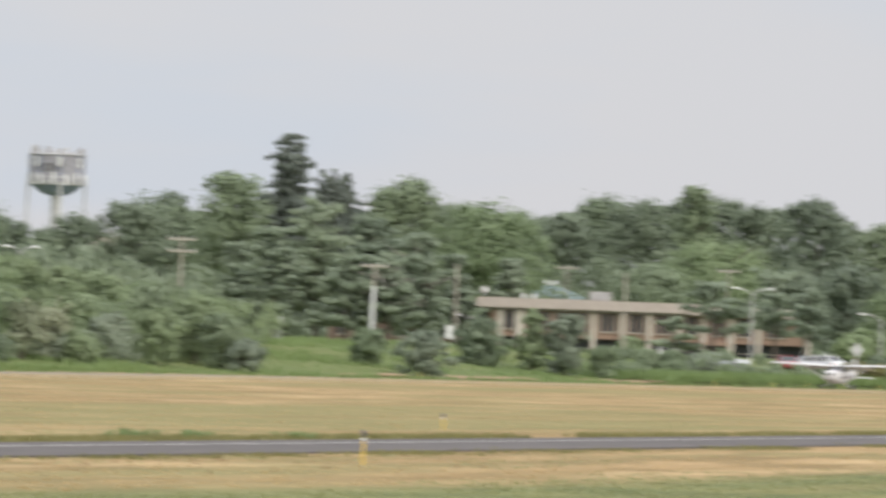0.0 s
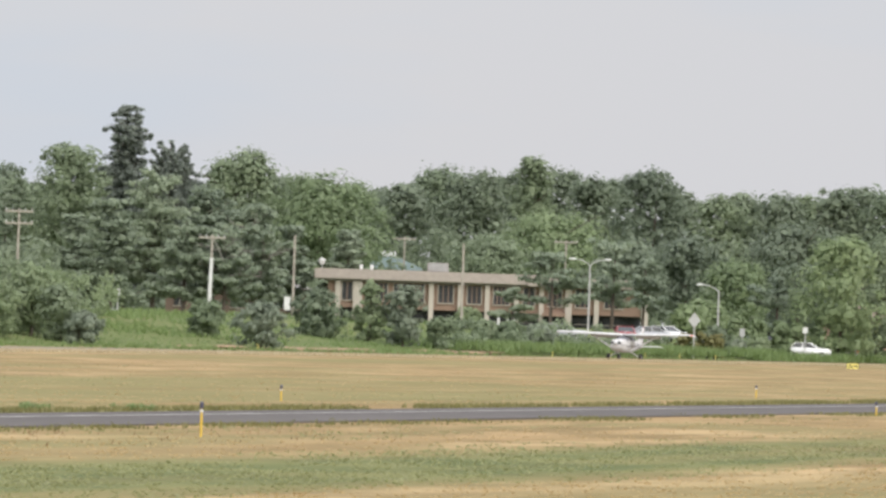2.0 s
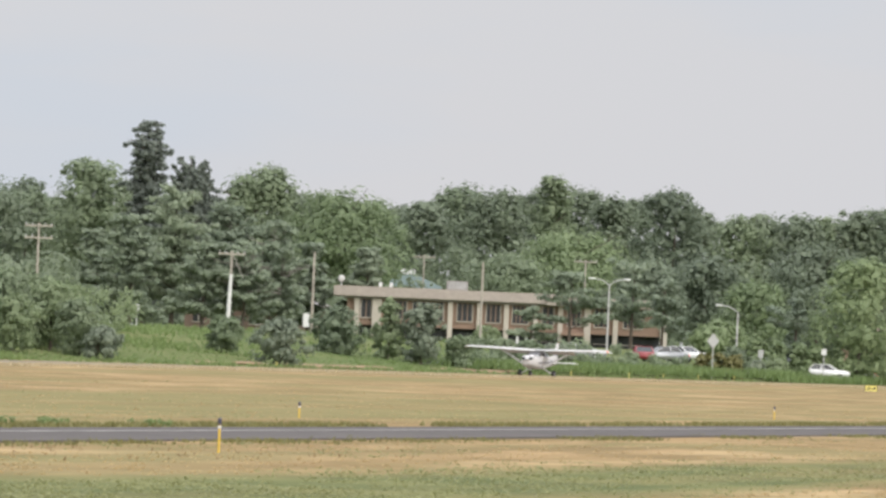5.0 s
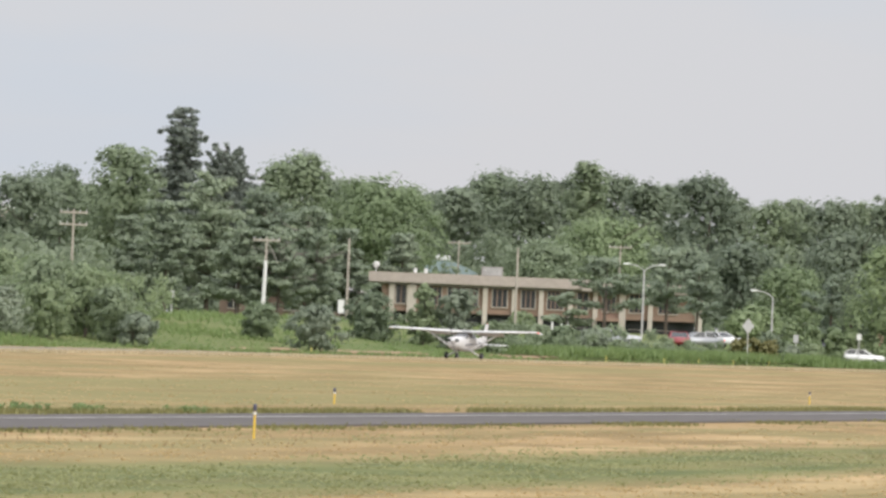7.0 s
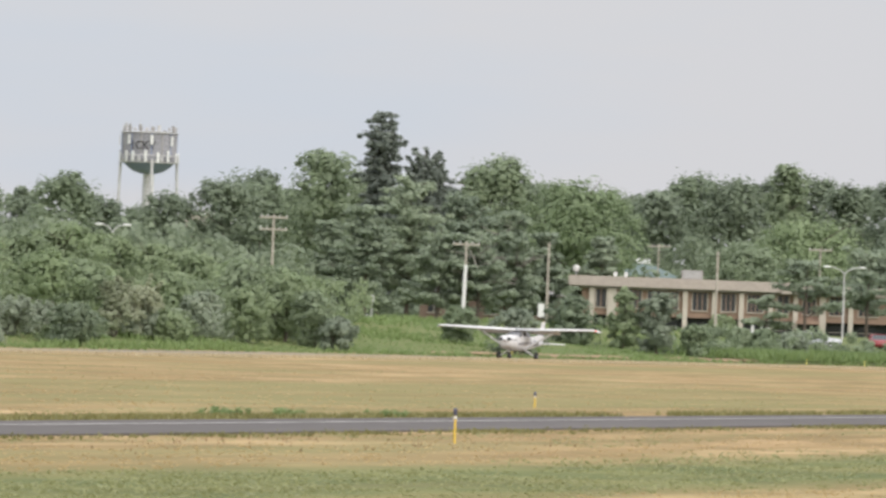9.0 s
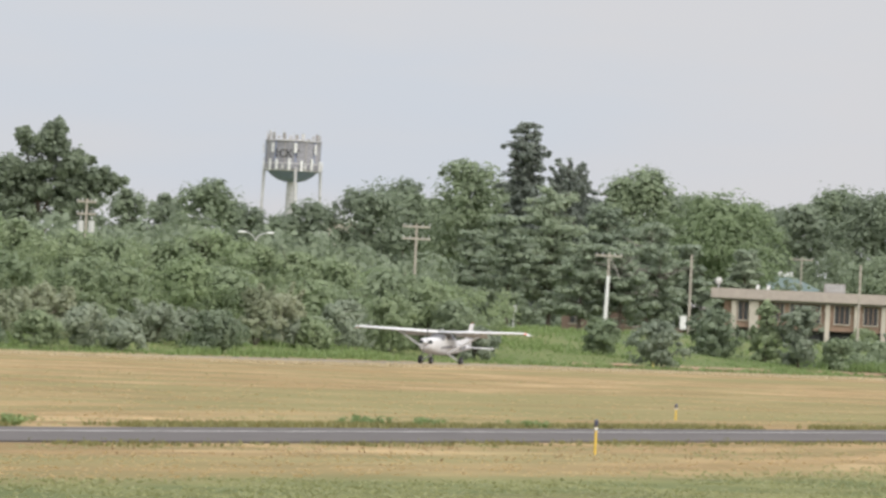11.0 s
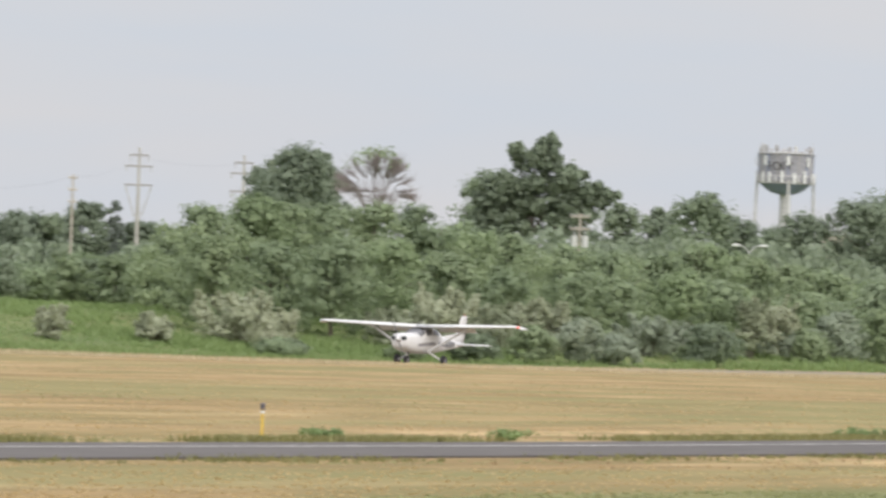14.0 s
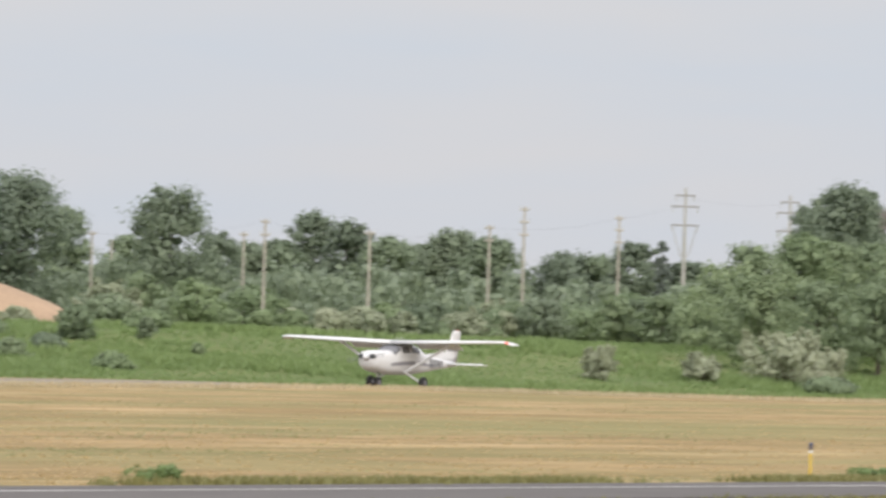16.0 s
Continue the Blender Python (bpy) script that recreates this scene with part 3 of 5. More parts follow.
WOODS = [
    (17.70, 950, 18.3, 4.6), (17.46, 980, 18.2, 3.5), (17.26, 930, 18.1, 4.1), (16.97, 960, 21.1, 4.6),
    (16.69, 920, 19.9, 4.4), (16.44, 950, 20.3, 3.4), (16.24, 900, 20.8, 2.5), (16.03, 940, 20.7, 3.8),
    (15.77, 930, 19.7, 3.7), (15.54, 960, 20.0, 3.5), (15.26, 900, 20.5, 4.0), (15.01, 960, 18.7, 3.5),
    (14.76, 930, 17.8, 4.1), (14.51, 960, 18.8, 3.8), (14.24, 930, 18.4, 4.1), (13.98, 960, 18.6, 3.5),
    (13.80, 930, 19.1, 3.3), (13.58, 950, 20.0, 4.2), (13.30, 930, 19.8, 4.5), (12.98, 950, 19.6, 4.6),
]
MID = [
    (20.00, 820, 19.3, 3.6), (18.67, 830, 19.4, 4.2), (17.97, 800, 16.5, 5.4), (18.34, 840, 16.6, 3.0),
    (20.58, 850, 15.7, 4.1), (20.33, 860, 15.2, 2.4), (16.04, 800, 13.4, 5.4), (16.54, 790, 10.1, 3.5),
    (14.56, 690, 7.8, 3.0), (14.07, 760, 12.2, 4.6), (14.98, 790, 10.9, 3.5), (15.48, 780, 9.9, 3.4),
    (13.72, 610, 10.9, 2.9), (13.42, 640, 11.2, 3.1), (14.87, 660, 4.0, 2.4),
]
CONIFERS = [
    (19.54, 800, 23.6, 2.9), (19.19, 790, 19.6, 2.2), (19.08, 800, 18.0, 2.6), (16.21, 960, 22.3, 1.5),
    (26.84, 680, 10.2, 1.1),
]
PINES = [
    (19.30, 730, 14.6, 4.4), (19.64, 720, 11.6, 3.5), (18.86, 735, 12.8, 3.8), (18.51, 720, 11.2, 3.5),
    (18.19, 740, 9.3, 3.0), (19.93, 730, 10.1, 2.6), (17.73, 745, 9.6, 2.7), (16.07, 665, 7.1, 3.5),
    (15.57, 670, 7.9, 3.2), (15.32, 660, 6.8, 2.6), (16.38, 665, 3.7, 1.9), (14.24, 670, 7.6, 2.9),
]
BACK = [
    (23.90, 680, 14.0, 2.4), (23.11, 690, 13.3, 2.5),
    (22.76, 760, 12.8, 2.4), (22.47, 800, 13.3, 2.9), (22.13, 720, 13.5, 3.2), (21.82, 740, 11.8, 2.7),
    (21.23, 800, 13.5, 3.5), (20.82, 800, 15.1, 4.2), (20.50, 830, 15.1, 2.7), (25.37, 560, 12.9, 2.9),
    (25.68, 600, 11.9, 1.9), (23.76, 640, 13.5, 2.3), (21.45, 1000, 14.6, 3.6), (21.72, 1010, 13.6, 3.4),
]
FAR_LEFT = [
    (32.14, 560, 12.1, 4.3), (31.72, 600, 10.0, 2.2), (30.83, 540, 10.8, 3.2), (30.48, 640, 8.9, 2.3),
    (31.23, 650, 8.5, 2.1), (29.68, 700, 12.0, 2.5), (29.41, 690, 11.1, 2.5), (29.06, 680, 9.7, 3.0),
    (28.71, 690, 9.4, 2.8), (28.56, 690, 10.7, 3.0), (28.21, 680, 9.9, 2.7), (27.59, 700, 9.1, 3.9),
    (27.06, 690, 10.0, 2.5), (27.36, 700, 8.7, 2.2), (26.62, 690, 8.4, 2.2), (30.16, 690, 8.9, 2.5),
    (29.93, 690, 9.0, 2.5), (32.59, 560, 10.8, 3.4), (32.96, 570, 10.5, 3.2),
]
THICKET = [
    (26.40, 400, 4.6, 1.4), (26.13, 395, 6.2, 1.7), (25.77, 400, 6.9, 1.8), (25.44, 405, 6.6, 1.8),
    (25.12, 400, 6.9, 1.8), (24.76, 405, 7.3, 1.9), (24.39, 400, 7.7, 1.8), (24.02, 390, 7.4, 1.7),
    (23.65, 395, 6.8, 1.7), (23.23, 390, 6.6, 1.7), (22.82, 395, 6.5, 1.7), (22.41, 390, 6.4, 1.7),
    (22.00, 395, 7.1, 1.7),
]
THICKET_FRONT = [
    (26.03, 365, 5.7, 1.6), (25.57, 370, 5.6, 1.6), (25.07, 365, 6.4, 1.8), (24.61, 370, 6.3, 1.6),
    (24.15, 365, 5.8, 1.6), (23.73, 370, 5.3, 1.5), (23.09, 365, 5.1, 1.5), (22.77, 360, 4.7, 1.3),
    (22.22, 365, 5.3, 1.5),
]
THICKET_EAST = [
    (22.09, 420, 7.2, 1.8), (21.76, 415, 6.8, 1.8), (21.39, 420, 6.4, 1.8), (21.07, 425, 6.2, 1.7),
    (20.70, 430, 5.8, 1.9), (20.38, 425, 5.2, 1.4), (21.94, 395, 5.1, 1.7), (21.29, 400, 4.7, 1.8),
    (20.92, 405, 4.3, 1.8), (20.60, 410, 4.1, 1.6), (20.21, 420, 4.9, 1.8), (20.32, 410, 2.8, 1.5),
]
OLIVES = [
    (24.20, 350, 4.0, 2.1), (24.54, 352, 2.8, 1.5), (23.85, 350, 3.4, 1.5), (23.58, 352, 3.4, 1.4),
    (22.52, 365, 3.0, 1.8), (22.24, 362, 2.6, 1.3), (21.66, 380, 4.1, 0.9), (21.45, 382, 4.3, 1.1),
    (19.88, 405, 2.3, 1.3), (21.46, 385, 2.4, 1.1), (23.26, 360, 3.6, 1.2),
    (31.34, 420, 3.0, 2.1), (25.81, 335, 3.4, 2.0), (25.55, 330, 2.5, 1.2), (27.33, 325, 2.2, 0.8),
    (29.45, 440, 1.5, 1.6), (26.50, 350, 1.9, 0.9), (28.17, 430, 2.5, 1.4), (32.04, 400, 0.9, 1.0),
]
BUSHES = [
    (20.26, 470, 4.4, 2.2), (20.58, 470, 5.1, 2.4), (20.50, 465, 2.2, 2.0), (19.88, 460, 2.2, 1.3),
    (18.88, 505, 2.7, 1.5), (17.94, 535, 3.8, 2.1), (17.53, 540, 4.6, 1.3), (17.26, 540, 4.8, 1.9),
    (16.97, 545, 2.5, 1.3), (16.60, 560, 2.3, 1.3), (16.40, 565, 2.4, 1.6), (16.19, 570, 2.2, 1.8),
    (16.74, 600, 1.9, 1.2), (14.73, 600, 3.0, 1.2),
    (14.37, 632, 1.9, 1.2), (14.54, 628, 1.6, 0.8), (14.70, 630, 1.9, 1.3),
]
SLOPE_BUSHES = [
    (23.95, 350, 1.9, 1.5), (23.45, 352, 2.1, 1.3), (23.05, 352, 2.6, 1.4), (24.42, 350, 1.3, 1.2), (22.02, 362, 2.6, 1.5),
    (25.50, 330, 1.1, 1.3), (22.75, 358, 1.8, 1.2),
    (20.27, 465, 4.6, 2.0), (20.03, 462, 3.8, 1.7), (20.58, 455, 3.8, 2.0), (20.95, 450, 3.2, 2.2),
    (21.22, 440, 2.2, 1.9), (21.95, 425, 2.0, 1.9), (22.08, 418, 1.3, 1.5), (18.40, 490, 3.5, 2.1),
]
MEADOW_BUSHES = [
    (30.60, 415, 2.2, 1.9), (30.60, 365, 2.7, 1.7), (31.00, 332, 1.0, 0.45), (30.58, 325, 0.5, 0.3), (29.90, 372, 1.7, 0.6), (31.31, 358, 1.7, 1.7), (31.58, 325, 1.6, 1.0), 
    (31.27, 308, 0.8, 1.1), (31.80, 315, 0.8, 0.9), (32.12, 307, 0.9, 1.0), 
    (31.00, 349, 1.0, 1.3), (32.40, 321, 1.2, 1.3),
    (29.86, 450, 1.6, 0.7), (29.04, 440, 2.1, 1.6),
    (28.72, 430, 2.3, 1.9), (27.85, 420, 2.1, 1.8), (27.44, 410, 1.9, 1.8), (27.02, 405, 2.6, 1.5),
    (26.83, 400, 2.9, 1.5), (28.53, 420, 1.2, 1.8), (25.41, 320, 1.1, 1.0), (31.06, 520, 4.3, 2.3),
    (30.15, 560, 4.0, 2.7), (29.54, 430, 1.0, 1.0), (27.22, 402, 2.7, 1.3),
]

TRIMMED = [
    (14.55, 645, 3.2, 1.0), (14.38, 650, 3.0, 0.9), (14.20, 652, 3.3, 1.2), (14.06, 656, 3.1, 1.1),
    (13.90, 662, 2.9, 0.9), (13.70, 666, 2.6, 0.9),
]
PINES_FRONT = [(18.72, 690, 9.0, 3.0), (18.42, 695, 8.2, 2.8), (19.05, 690, 9.5, 3.2)]


for i, row in enumerate(WOODS):
    broadleaf("woodland_tree", row[:3] + (row[3] * 1.3,), LEAF_DARK if i % 3 else LEAF_MID, "tall dark green deciduous tree at the wood's edge", "woodland trees", 0.05)
for i in range(10):
    row = (17.85 + 0.3 * i, 905 + 12 * (i % 3), 17.0 + 1.6 * math.sin(2.3 * i), 5.0)
    broadleaf("woodland_tree", row, LEAF_DARK, "tall dark green deciduous tree at the wood's edge", "woodland trees", 0.05)
for i, row in enumerate(MID):
    broadleaf("deciduous_tree", row[:3] + (row[3] * 1.45,), (LEAF_MID, LEAF_MID, LEAF_LIGHT, LEAF_DARK, LEAF_MID, LEAF_MID, LEAF_LIGHT, LEAF_MID, LEAF_LIGHT, LEAF_DARK, LEAF_DARK, LEAF_DARK, LEAF_LIGHT, LEAF_MID, LEAF_LIGHT)[i], "full green deciduous tree behind the buildings", "trees by the buildings", 0.08)
for i, row in enumerate(CONIFERS):
    spruce(row, "young spruce with climbing boughs above the pines" if i == 1 else "dark ragged spruce rising above the other trees", "spruces", i == 1)
for i, row in enumerate(PINES[:7] + PINES_FRONT):
    pine(row, "white pine with layered open boughs", "pines", 0.16 if i < 7 else 0.24, 1.1, 7 if i in (2, 3, 7, 8) else 0)
for row in PINES[7:]:
    pine(row, "open-crowned pine before the offices", "pines by the car park", 0.34, 0.8)
for i, row in enumerate(BACK):
    broadleaf("tall_tree", row[:3] + (row[3] * 1.35,), LEAF_DARK if i % 4 else LEAF_MID, "tall dark tree standing above the thicket", "trees behind the thicket", 0.03)
lobed_tree("tall_tree", 23.48, 640, [(0.2, 14.8, 1.8), (1.5, 15.9, 1.15), (-1.5, 15.2, 1.0), (2.6, 13.0, 1.9), (0.3, 12.2, 2.0), (-2.1, 11.9, 1.8),
           (-4.0, 11.6, 1.4), (5.0, 11.1, 1.8), (6.7, 11.4, 1.0), (2.8, 9.8, 2.3), (-0.3, 9.5, 2.3), (-3.3, 10.0, 1.5)], LEAF_DARK, "tall dark tree with a ragged two-stepped crown", "trees behind the thicket")
lobed_tree("tall_tree", 25.36, 620, [(-1.6, 12.6, 1.5), (1.3, 13.0, 1.4), (-2.6, 11.0, 1.5), (2.4, 11.2, 1.5), (0.0, 10.6, 1.9), (-1.0, 9.0, 2.0), (2.0, 9.0, 2.0)],
           LEAF_DARK, "dark tree with a forked round-lobed crown", "trees behind the thicket")
for i, row in enumerate(FAR_LEFT):
    broadleaf("field_tree", row[:3] + (row[3] * 1.25,), (LEAF_DARK, LEAF_MID, LEAF_DARK)[i % 3], "green tree behind the meadow, haze put into its leaf colour", "trees behind the meadow", 0.05, 1.6)
hidden = [(row, 175.0) for row in THICKET + THICKET_EAST[:6]] + [(row, 166.0) for row in THICKET_FRONT + THICKET_EAST[6:]]
for i, (row, back) in enumerate(hidden):
    broadleaf("thicket_tree", row[:3] + (row[3] * 1.35,), LEAF_LIGHT if i % 5 == 2 else LEAF_THICKET, "dense green young tree in the thicket beside the runway", "thicket", 0.03, least=back)
for row in OLIVES:
    dull = row[0] in (22.52, 22.24, 19.88, 21.46)
    spray_bush(row[:3] + (row[3] * 1.05,), LEAF_DULL if dull else LEAF_OLIVE, "dull grey-green bush at the runway's edge" if dull else "pale silvery-green bush with upright sprays", "silvery bushes")
for i, row in enumerate(BUSHES + SLOPE_BUSHES):
    broadleaf("round_bush", row, (LEAF_THICKET, LEAF_MID, LEAF_THICKET, LEAF_DULL)[i % 4], "rounded dark green bush on the bank", "bushes on the bank", 0.02)
for i, row in enumerate(MEADOW_BUSHES):
    broadleaf("meadow_bush", row, (LEAF_THICKET, LEAF_LIGHT, LEAF_MID)[i % 3], "green bush standing in the meadow", "meadow bushes", 0.02)

for i in range(27):
    b = 25.7 + 0.2 * i + random.uniform(-0.1, 0.1)
    open_side = b > 28.1
    h = random.uniform(0.8, 1.9) if open_side else random.uniform(1.6, 3.9)
    row = (b, random.uniform(186, 206) / math.sin(radians(b)), h, h * random.uniform(0.5, 0.75))
    broadleaf("hedge_bush", row, random.choice((LEAF_LIGHT, LEAF_MID, LEAF_OLIVE) if open_side else (LEAF_DARK, LEAF_MID, LEAF_LIGHT, LEAF_THICKET, LEAF_DARK)), "overgrown bush in the hedgerow beyond the meadow", "hedgerow bushes", 0.02)
for row in TRIMMED:
    broadleaf("trimmed_bush", row, LEAF_LIGHT, "rounded light green bush at the car park", "car park bushes", 0.02)

# the half-bare tree with a green cap
tx, ty = spot(24.75, 540)
ob = thing("half_dead_tree", tx, ty, rise(tx), "half-dead tree with bare twigs and a green cap", "tree")
bm = rod((0, 0, -0.2), (0, 0, 7.2), 0.25, 0.12)
for i in range(40):
    a, up = random.uniform(0, 6.28), random.uniform(-0.1, 1.0)
    flat = math.sqrt(max(0.0, 1 - max(up, 0) ** 2))
    fork = Vector((1.8 * flat * math.cos(a), 1.8 * flat * math.sin(a), 9.1 + 1.9 * up))
    tube(bm, (0, 0, random.uniform(5.5, 7.2)), fork, 0.04, 0.02, 5)
    for k in range(12):
        w = a + random.uniform(-0.35, 0.35)
        e = random.uniform(0.85, 1.0)
        tip = Vector((3.5 * e * flat * math.cos(w), 3.5 * e * flat * math.sin(w), 9.2 + 3.5 * e * up + random.uniform(-0.3, 0.1)))
        tube(bm, fork, tip, 0.018, 0.008, 4)
        for j in range(3):
            tube(bm, fork.lerp(tip, 0.5), tip + Vector([random.gauss(0, 0.28) for _ in range(3)]), 0.010, 0.005, 3)
part("trunk", bm, DEAD_BARK, ob)
cc = []
for _ in range(46):
    a, e = random.uniform(0, 6.28), 2.4 * math.sqrt(random.random())
    cc.append((e * math.cos(a), e * math.sin(a), 12.7 - 0.22 * e * e + random.uniform(-0.5, 0.1)))
v, f = leaves(cc, [0.5] * 46, 10, 0.14)
raw("crown", v, f, LEAF_LIGHT, ob)

# scrub filling the thicket and the hedgerow beyond the meadow
def scrub(name, n, bearings, sideways, tops, radii, per, size, material, label):
    cc, rr = [], []
    for _ in range(n):
        b = random.uniform(*bearings)
        d = random.uniform(*sideways) / math.sin(radians(b))
        hx, hy = spot(b, d)
        top = tops(b) * random.uniform(0.1, 1.0)
        cc.append((hx, hy, rise(hx) + top))
        rr.append(random.uniform(*radii))
    v, f = leaves(cc, rr, per, size)
    return tagged(raw(name, v, f, material), label, "scrub", kind="stuff")


scrub("thicket_scrub", 330, (19.6, 26.7), (168, 176), lambda b: 4.6 if b > 22.5 else 3.0, (0.5, 0.9), 110, 0.14, LEAF_THICKET, "tangled green scrub filling the thicket")
scrub("hedgerow", 120, (25.6, 28.2), (190, 200), lambda b: 1.9, (0.45, 0.85), 110, 0.14, LEAF_THICKET, "overgrown green hedgerow beyond the meadow")
scrub("car_park_hedge", 150, (14.3, 16.95), (157.5, 162), lambda b: 2.0 if b > 15.6 else 1.3, (0.35, 0.65), 80, 0.15, LEAF_MID, "low ragged hedge before the car park")

# continuous woods far behind
cc, rr = [], []
for i in range(560):
    b = random.uniform(12.0, 34.0)
    d = random.uniform(1000, 1090)
    hx, hy = spot(b, d)
    cc.append((hx, hy, rise(hx) + random.uniform(1, 16.5 if b < 20.6 else 10.0)))
    rr.append(random.uniform(2.2, 3.6))
v, f = leaves(cc, rr, 60, 0.75)
tagged(raw("far_woods", v, f, LEAF_DARK), "continuous distant woods, haze put into their leaf colour", "woods", kind="stuff")
cc, rr = [], []
for i in range(560):
    b = random.uniform(20.2, 34.0)
    hx, hy = spot(b, random.uniform(560, 640))
    cc.append((hx, hy, rise(hx) + random.uniform(0.3, 7.0 if 21 < b < 25.8 else 5.0)))
    rr.append(random.uniform(1.0, 1.9))
v, f = leaves(cc, rr, 60, 0.42)
tagged(raw("underwood", v, f, LEAF_DARK), "low dark green scrub under the trees", "scrub", kind="stuff")
cc, rr = [], []
for i in range(420):
    b = random.uniform(12.4, 20.5)
    back = i % 3
    hx, hy = spot(b, random.uniform(770, 800) if back == 0 else random.uniform(860, 890))
    cc.append((hx, hy, rise(hx) + random.uniform(0.3, 6.0) + (random.uniform(0, 6.5) if back else 0)))
    rr.append(random.uniform(1.4, 2.4))
v, f = leaves(cc, rr, 60, 0.5)
tagged(raw("wood_understorey", v, f, LEAF_DARK), "dark understorey of the wood behind the offices", "scrub", kind="stuff")


# ---- the aeroplane: x to its left, y aft, z up, from the ground under the main wheels ----
SECTIONS = [
    (-2.66, 0.30, 0.98, 1.44), (-2.56, 0.44, 0.82, 1.53), (-2.15, 0.52, 0.68, 1.57), (-1.55, 0.54, 0.60, 1.58),
    (-1.10, 0.55, 0.57, 1.60), (-0.62, 0.55, 0.55, 1.84), (0.25, 0.55, 0.55, 1.88), (0.85, 0.52, 0.57, 1.86),
    (1.35, 0.46, 0.61, 1.74), (1.85, 0.38, 0.66, 1.52), (2.6, 0.31, 0.74, 1.38), (3.6, 0.22, 0.84, 1.27),
    (4.6, 0.13, 0.93, 1.18), (5.15, 0.05, 0.98, 1.14),
]


def section_at(y):
    for a, b in zip(SECTIONS, SECTIONS[1:]):
        if a[0] <= y <= b[0]:
            f = (y - a[0]) / (b[0] - a[0])
            return [p + (q - p) * f for p, q in zip(a, b)]
    return list(SECTIONS[0] if y < SECTIONS[0][0] else SECTIONS[-1])


def hull_point(y, angle, out=0.0):
    """A point of the hull: angle 0 is its left side, 90 its top."""
    _, w, lo, hi = section_at(y)
    c, s = math.cos(radians(angle)), math.sin(radians(angle))
    e = 0.62
    return ((w + out) * math.copysign(abs(c) ** e, c), y, (lo + hi) / 2 + ((hi - lo) / 2 + out) * math.copysign(abs(s) ** e, s))


def skin(ys, angles, out, closed=False):
    bm = bmesh.new()
    grid = [[bm.verts.new(hull_point(y, a, out)) for a in angles] for y in ys]
    n = len(angles)
    for i in range(len(ys) - 1):
        for j in range(n if closed else n - 1):
            k = (j + 1) % n
            bm.faces.new((grid[i][j], grid[i][k], grid[i + 1][k], grid[i + 1][j]))
    if closed:
        bm.faces.new(grid[0]), bm.faces.new(grid[-1][::-1])
    bmesh.ops.recalc_face_normals(bm, faces=bm.faces)
    return bm


def foil(bm, stations):
    """A wing surface through stations (span point, leading edge, chord, thickness): the span runs along the points."""
    shape = [(0, 0), (0.03, 0.45), (0.15, 0.9), (0.35, 1.0), (0.7, 0.55), (1, 0.05), (1, -0.05), (0.6, -0.3), (0.2, -0.4), (0.03, -0.25)]
    rings = []
    for (px, pz), lead, chord, thick, upright in stations:
        ring = []
        for u, v in shape:
            ring.append(bm.verts.new((px + v * thick * 0.8, lead + u * chord, pz) if upright else (px, lead + u * chord, pz + v * thick)))
        rings.append(ring)
    for a, b in zip(rings, rings[1:]):
        for j in range(len(shape)):
            k = (j + 1) % len(shape)
            bm.faces.new((a[j], a[k], b[k], b[j]))
    bm.faces.new(rings[0]), bm.faces.new(rings[-1][::-1])
    bmesh.ops.recalc_face_normals(bm, faces=bm.faces)
    return bm


def wheel_at(plane, name, x, y, r, w):
    """A wheel with its tyre and hub."""
    tyre = bmesh.new()
    for k, (rad, half) in enumerate(((r, 0.55), (r * 0.93, 1.0))):
        tube(tyre, (x - w / 2 * half, y, r), (x + w / 2 * half, y, r), rad, rad, 20)
    t = part(name, tyre, RUBBER, plane, "black rubber tyre")
    part("hub", rod((x - w * 0.54, y, r), (x + w * 0.54, y, r), r * 0.45, r * 0.4, 12), PLANE_GREY, t, "grey wheel hub")


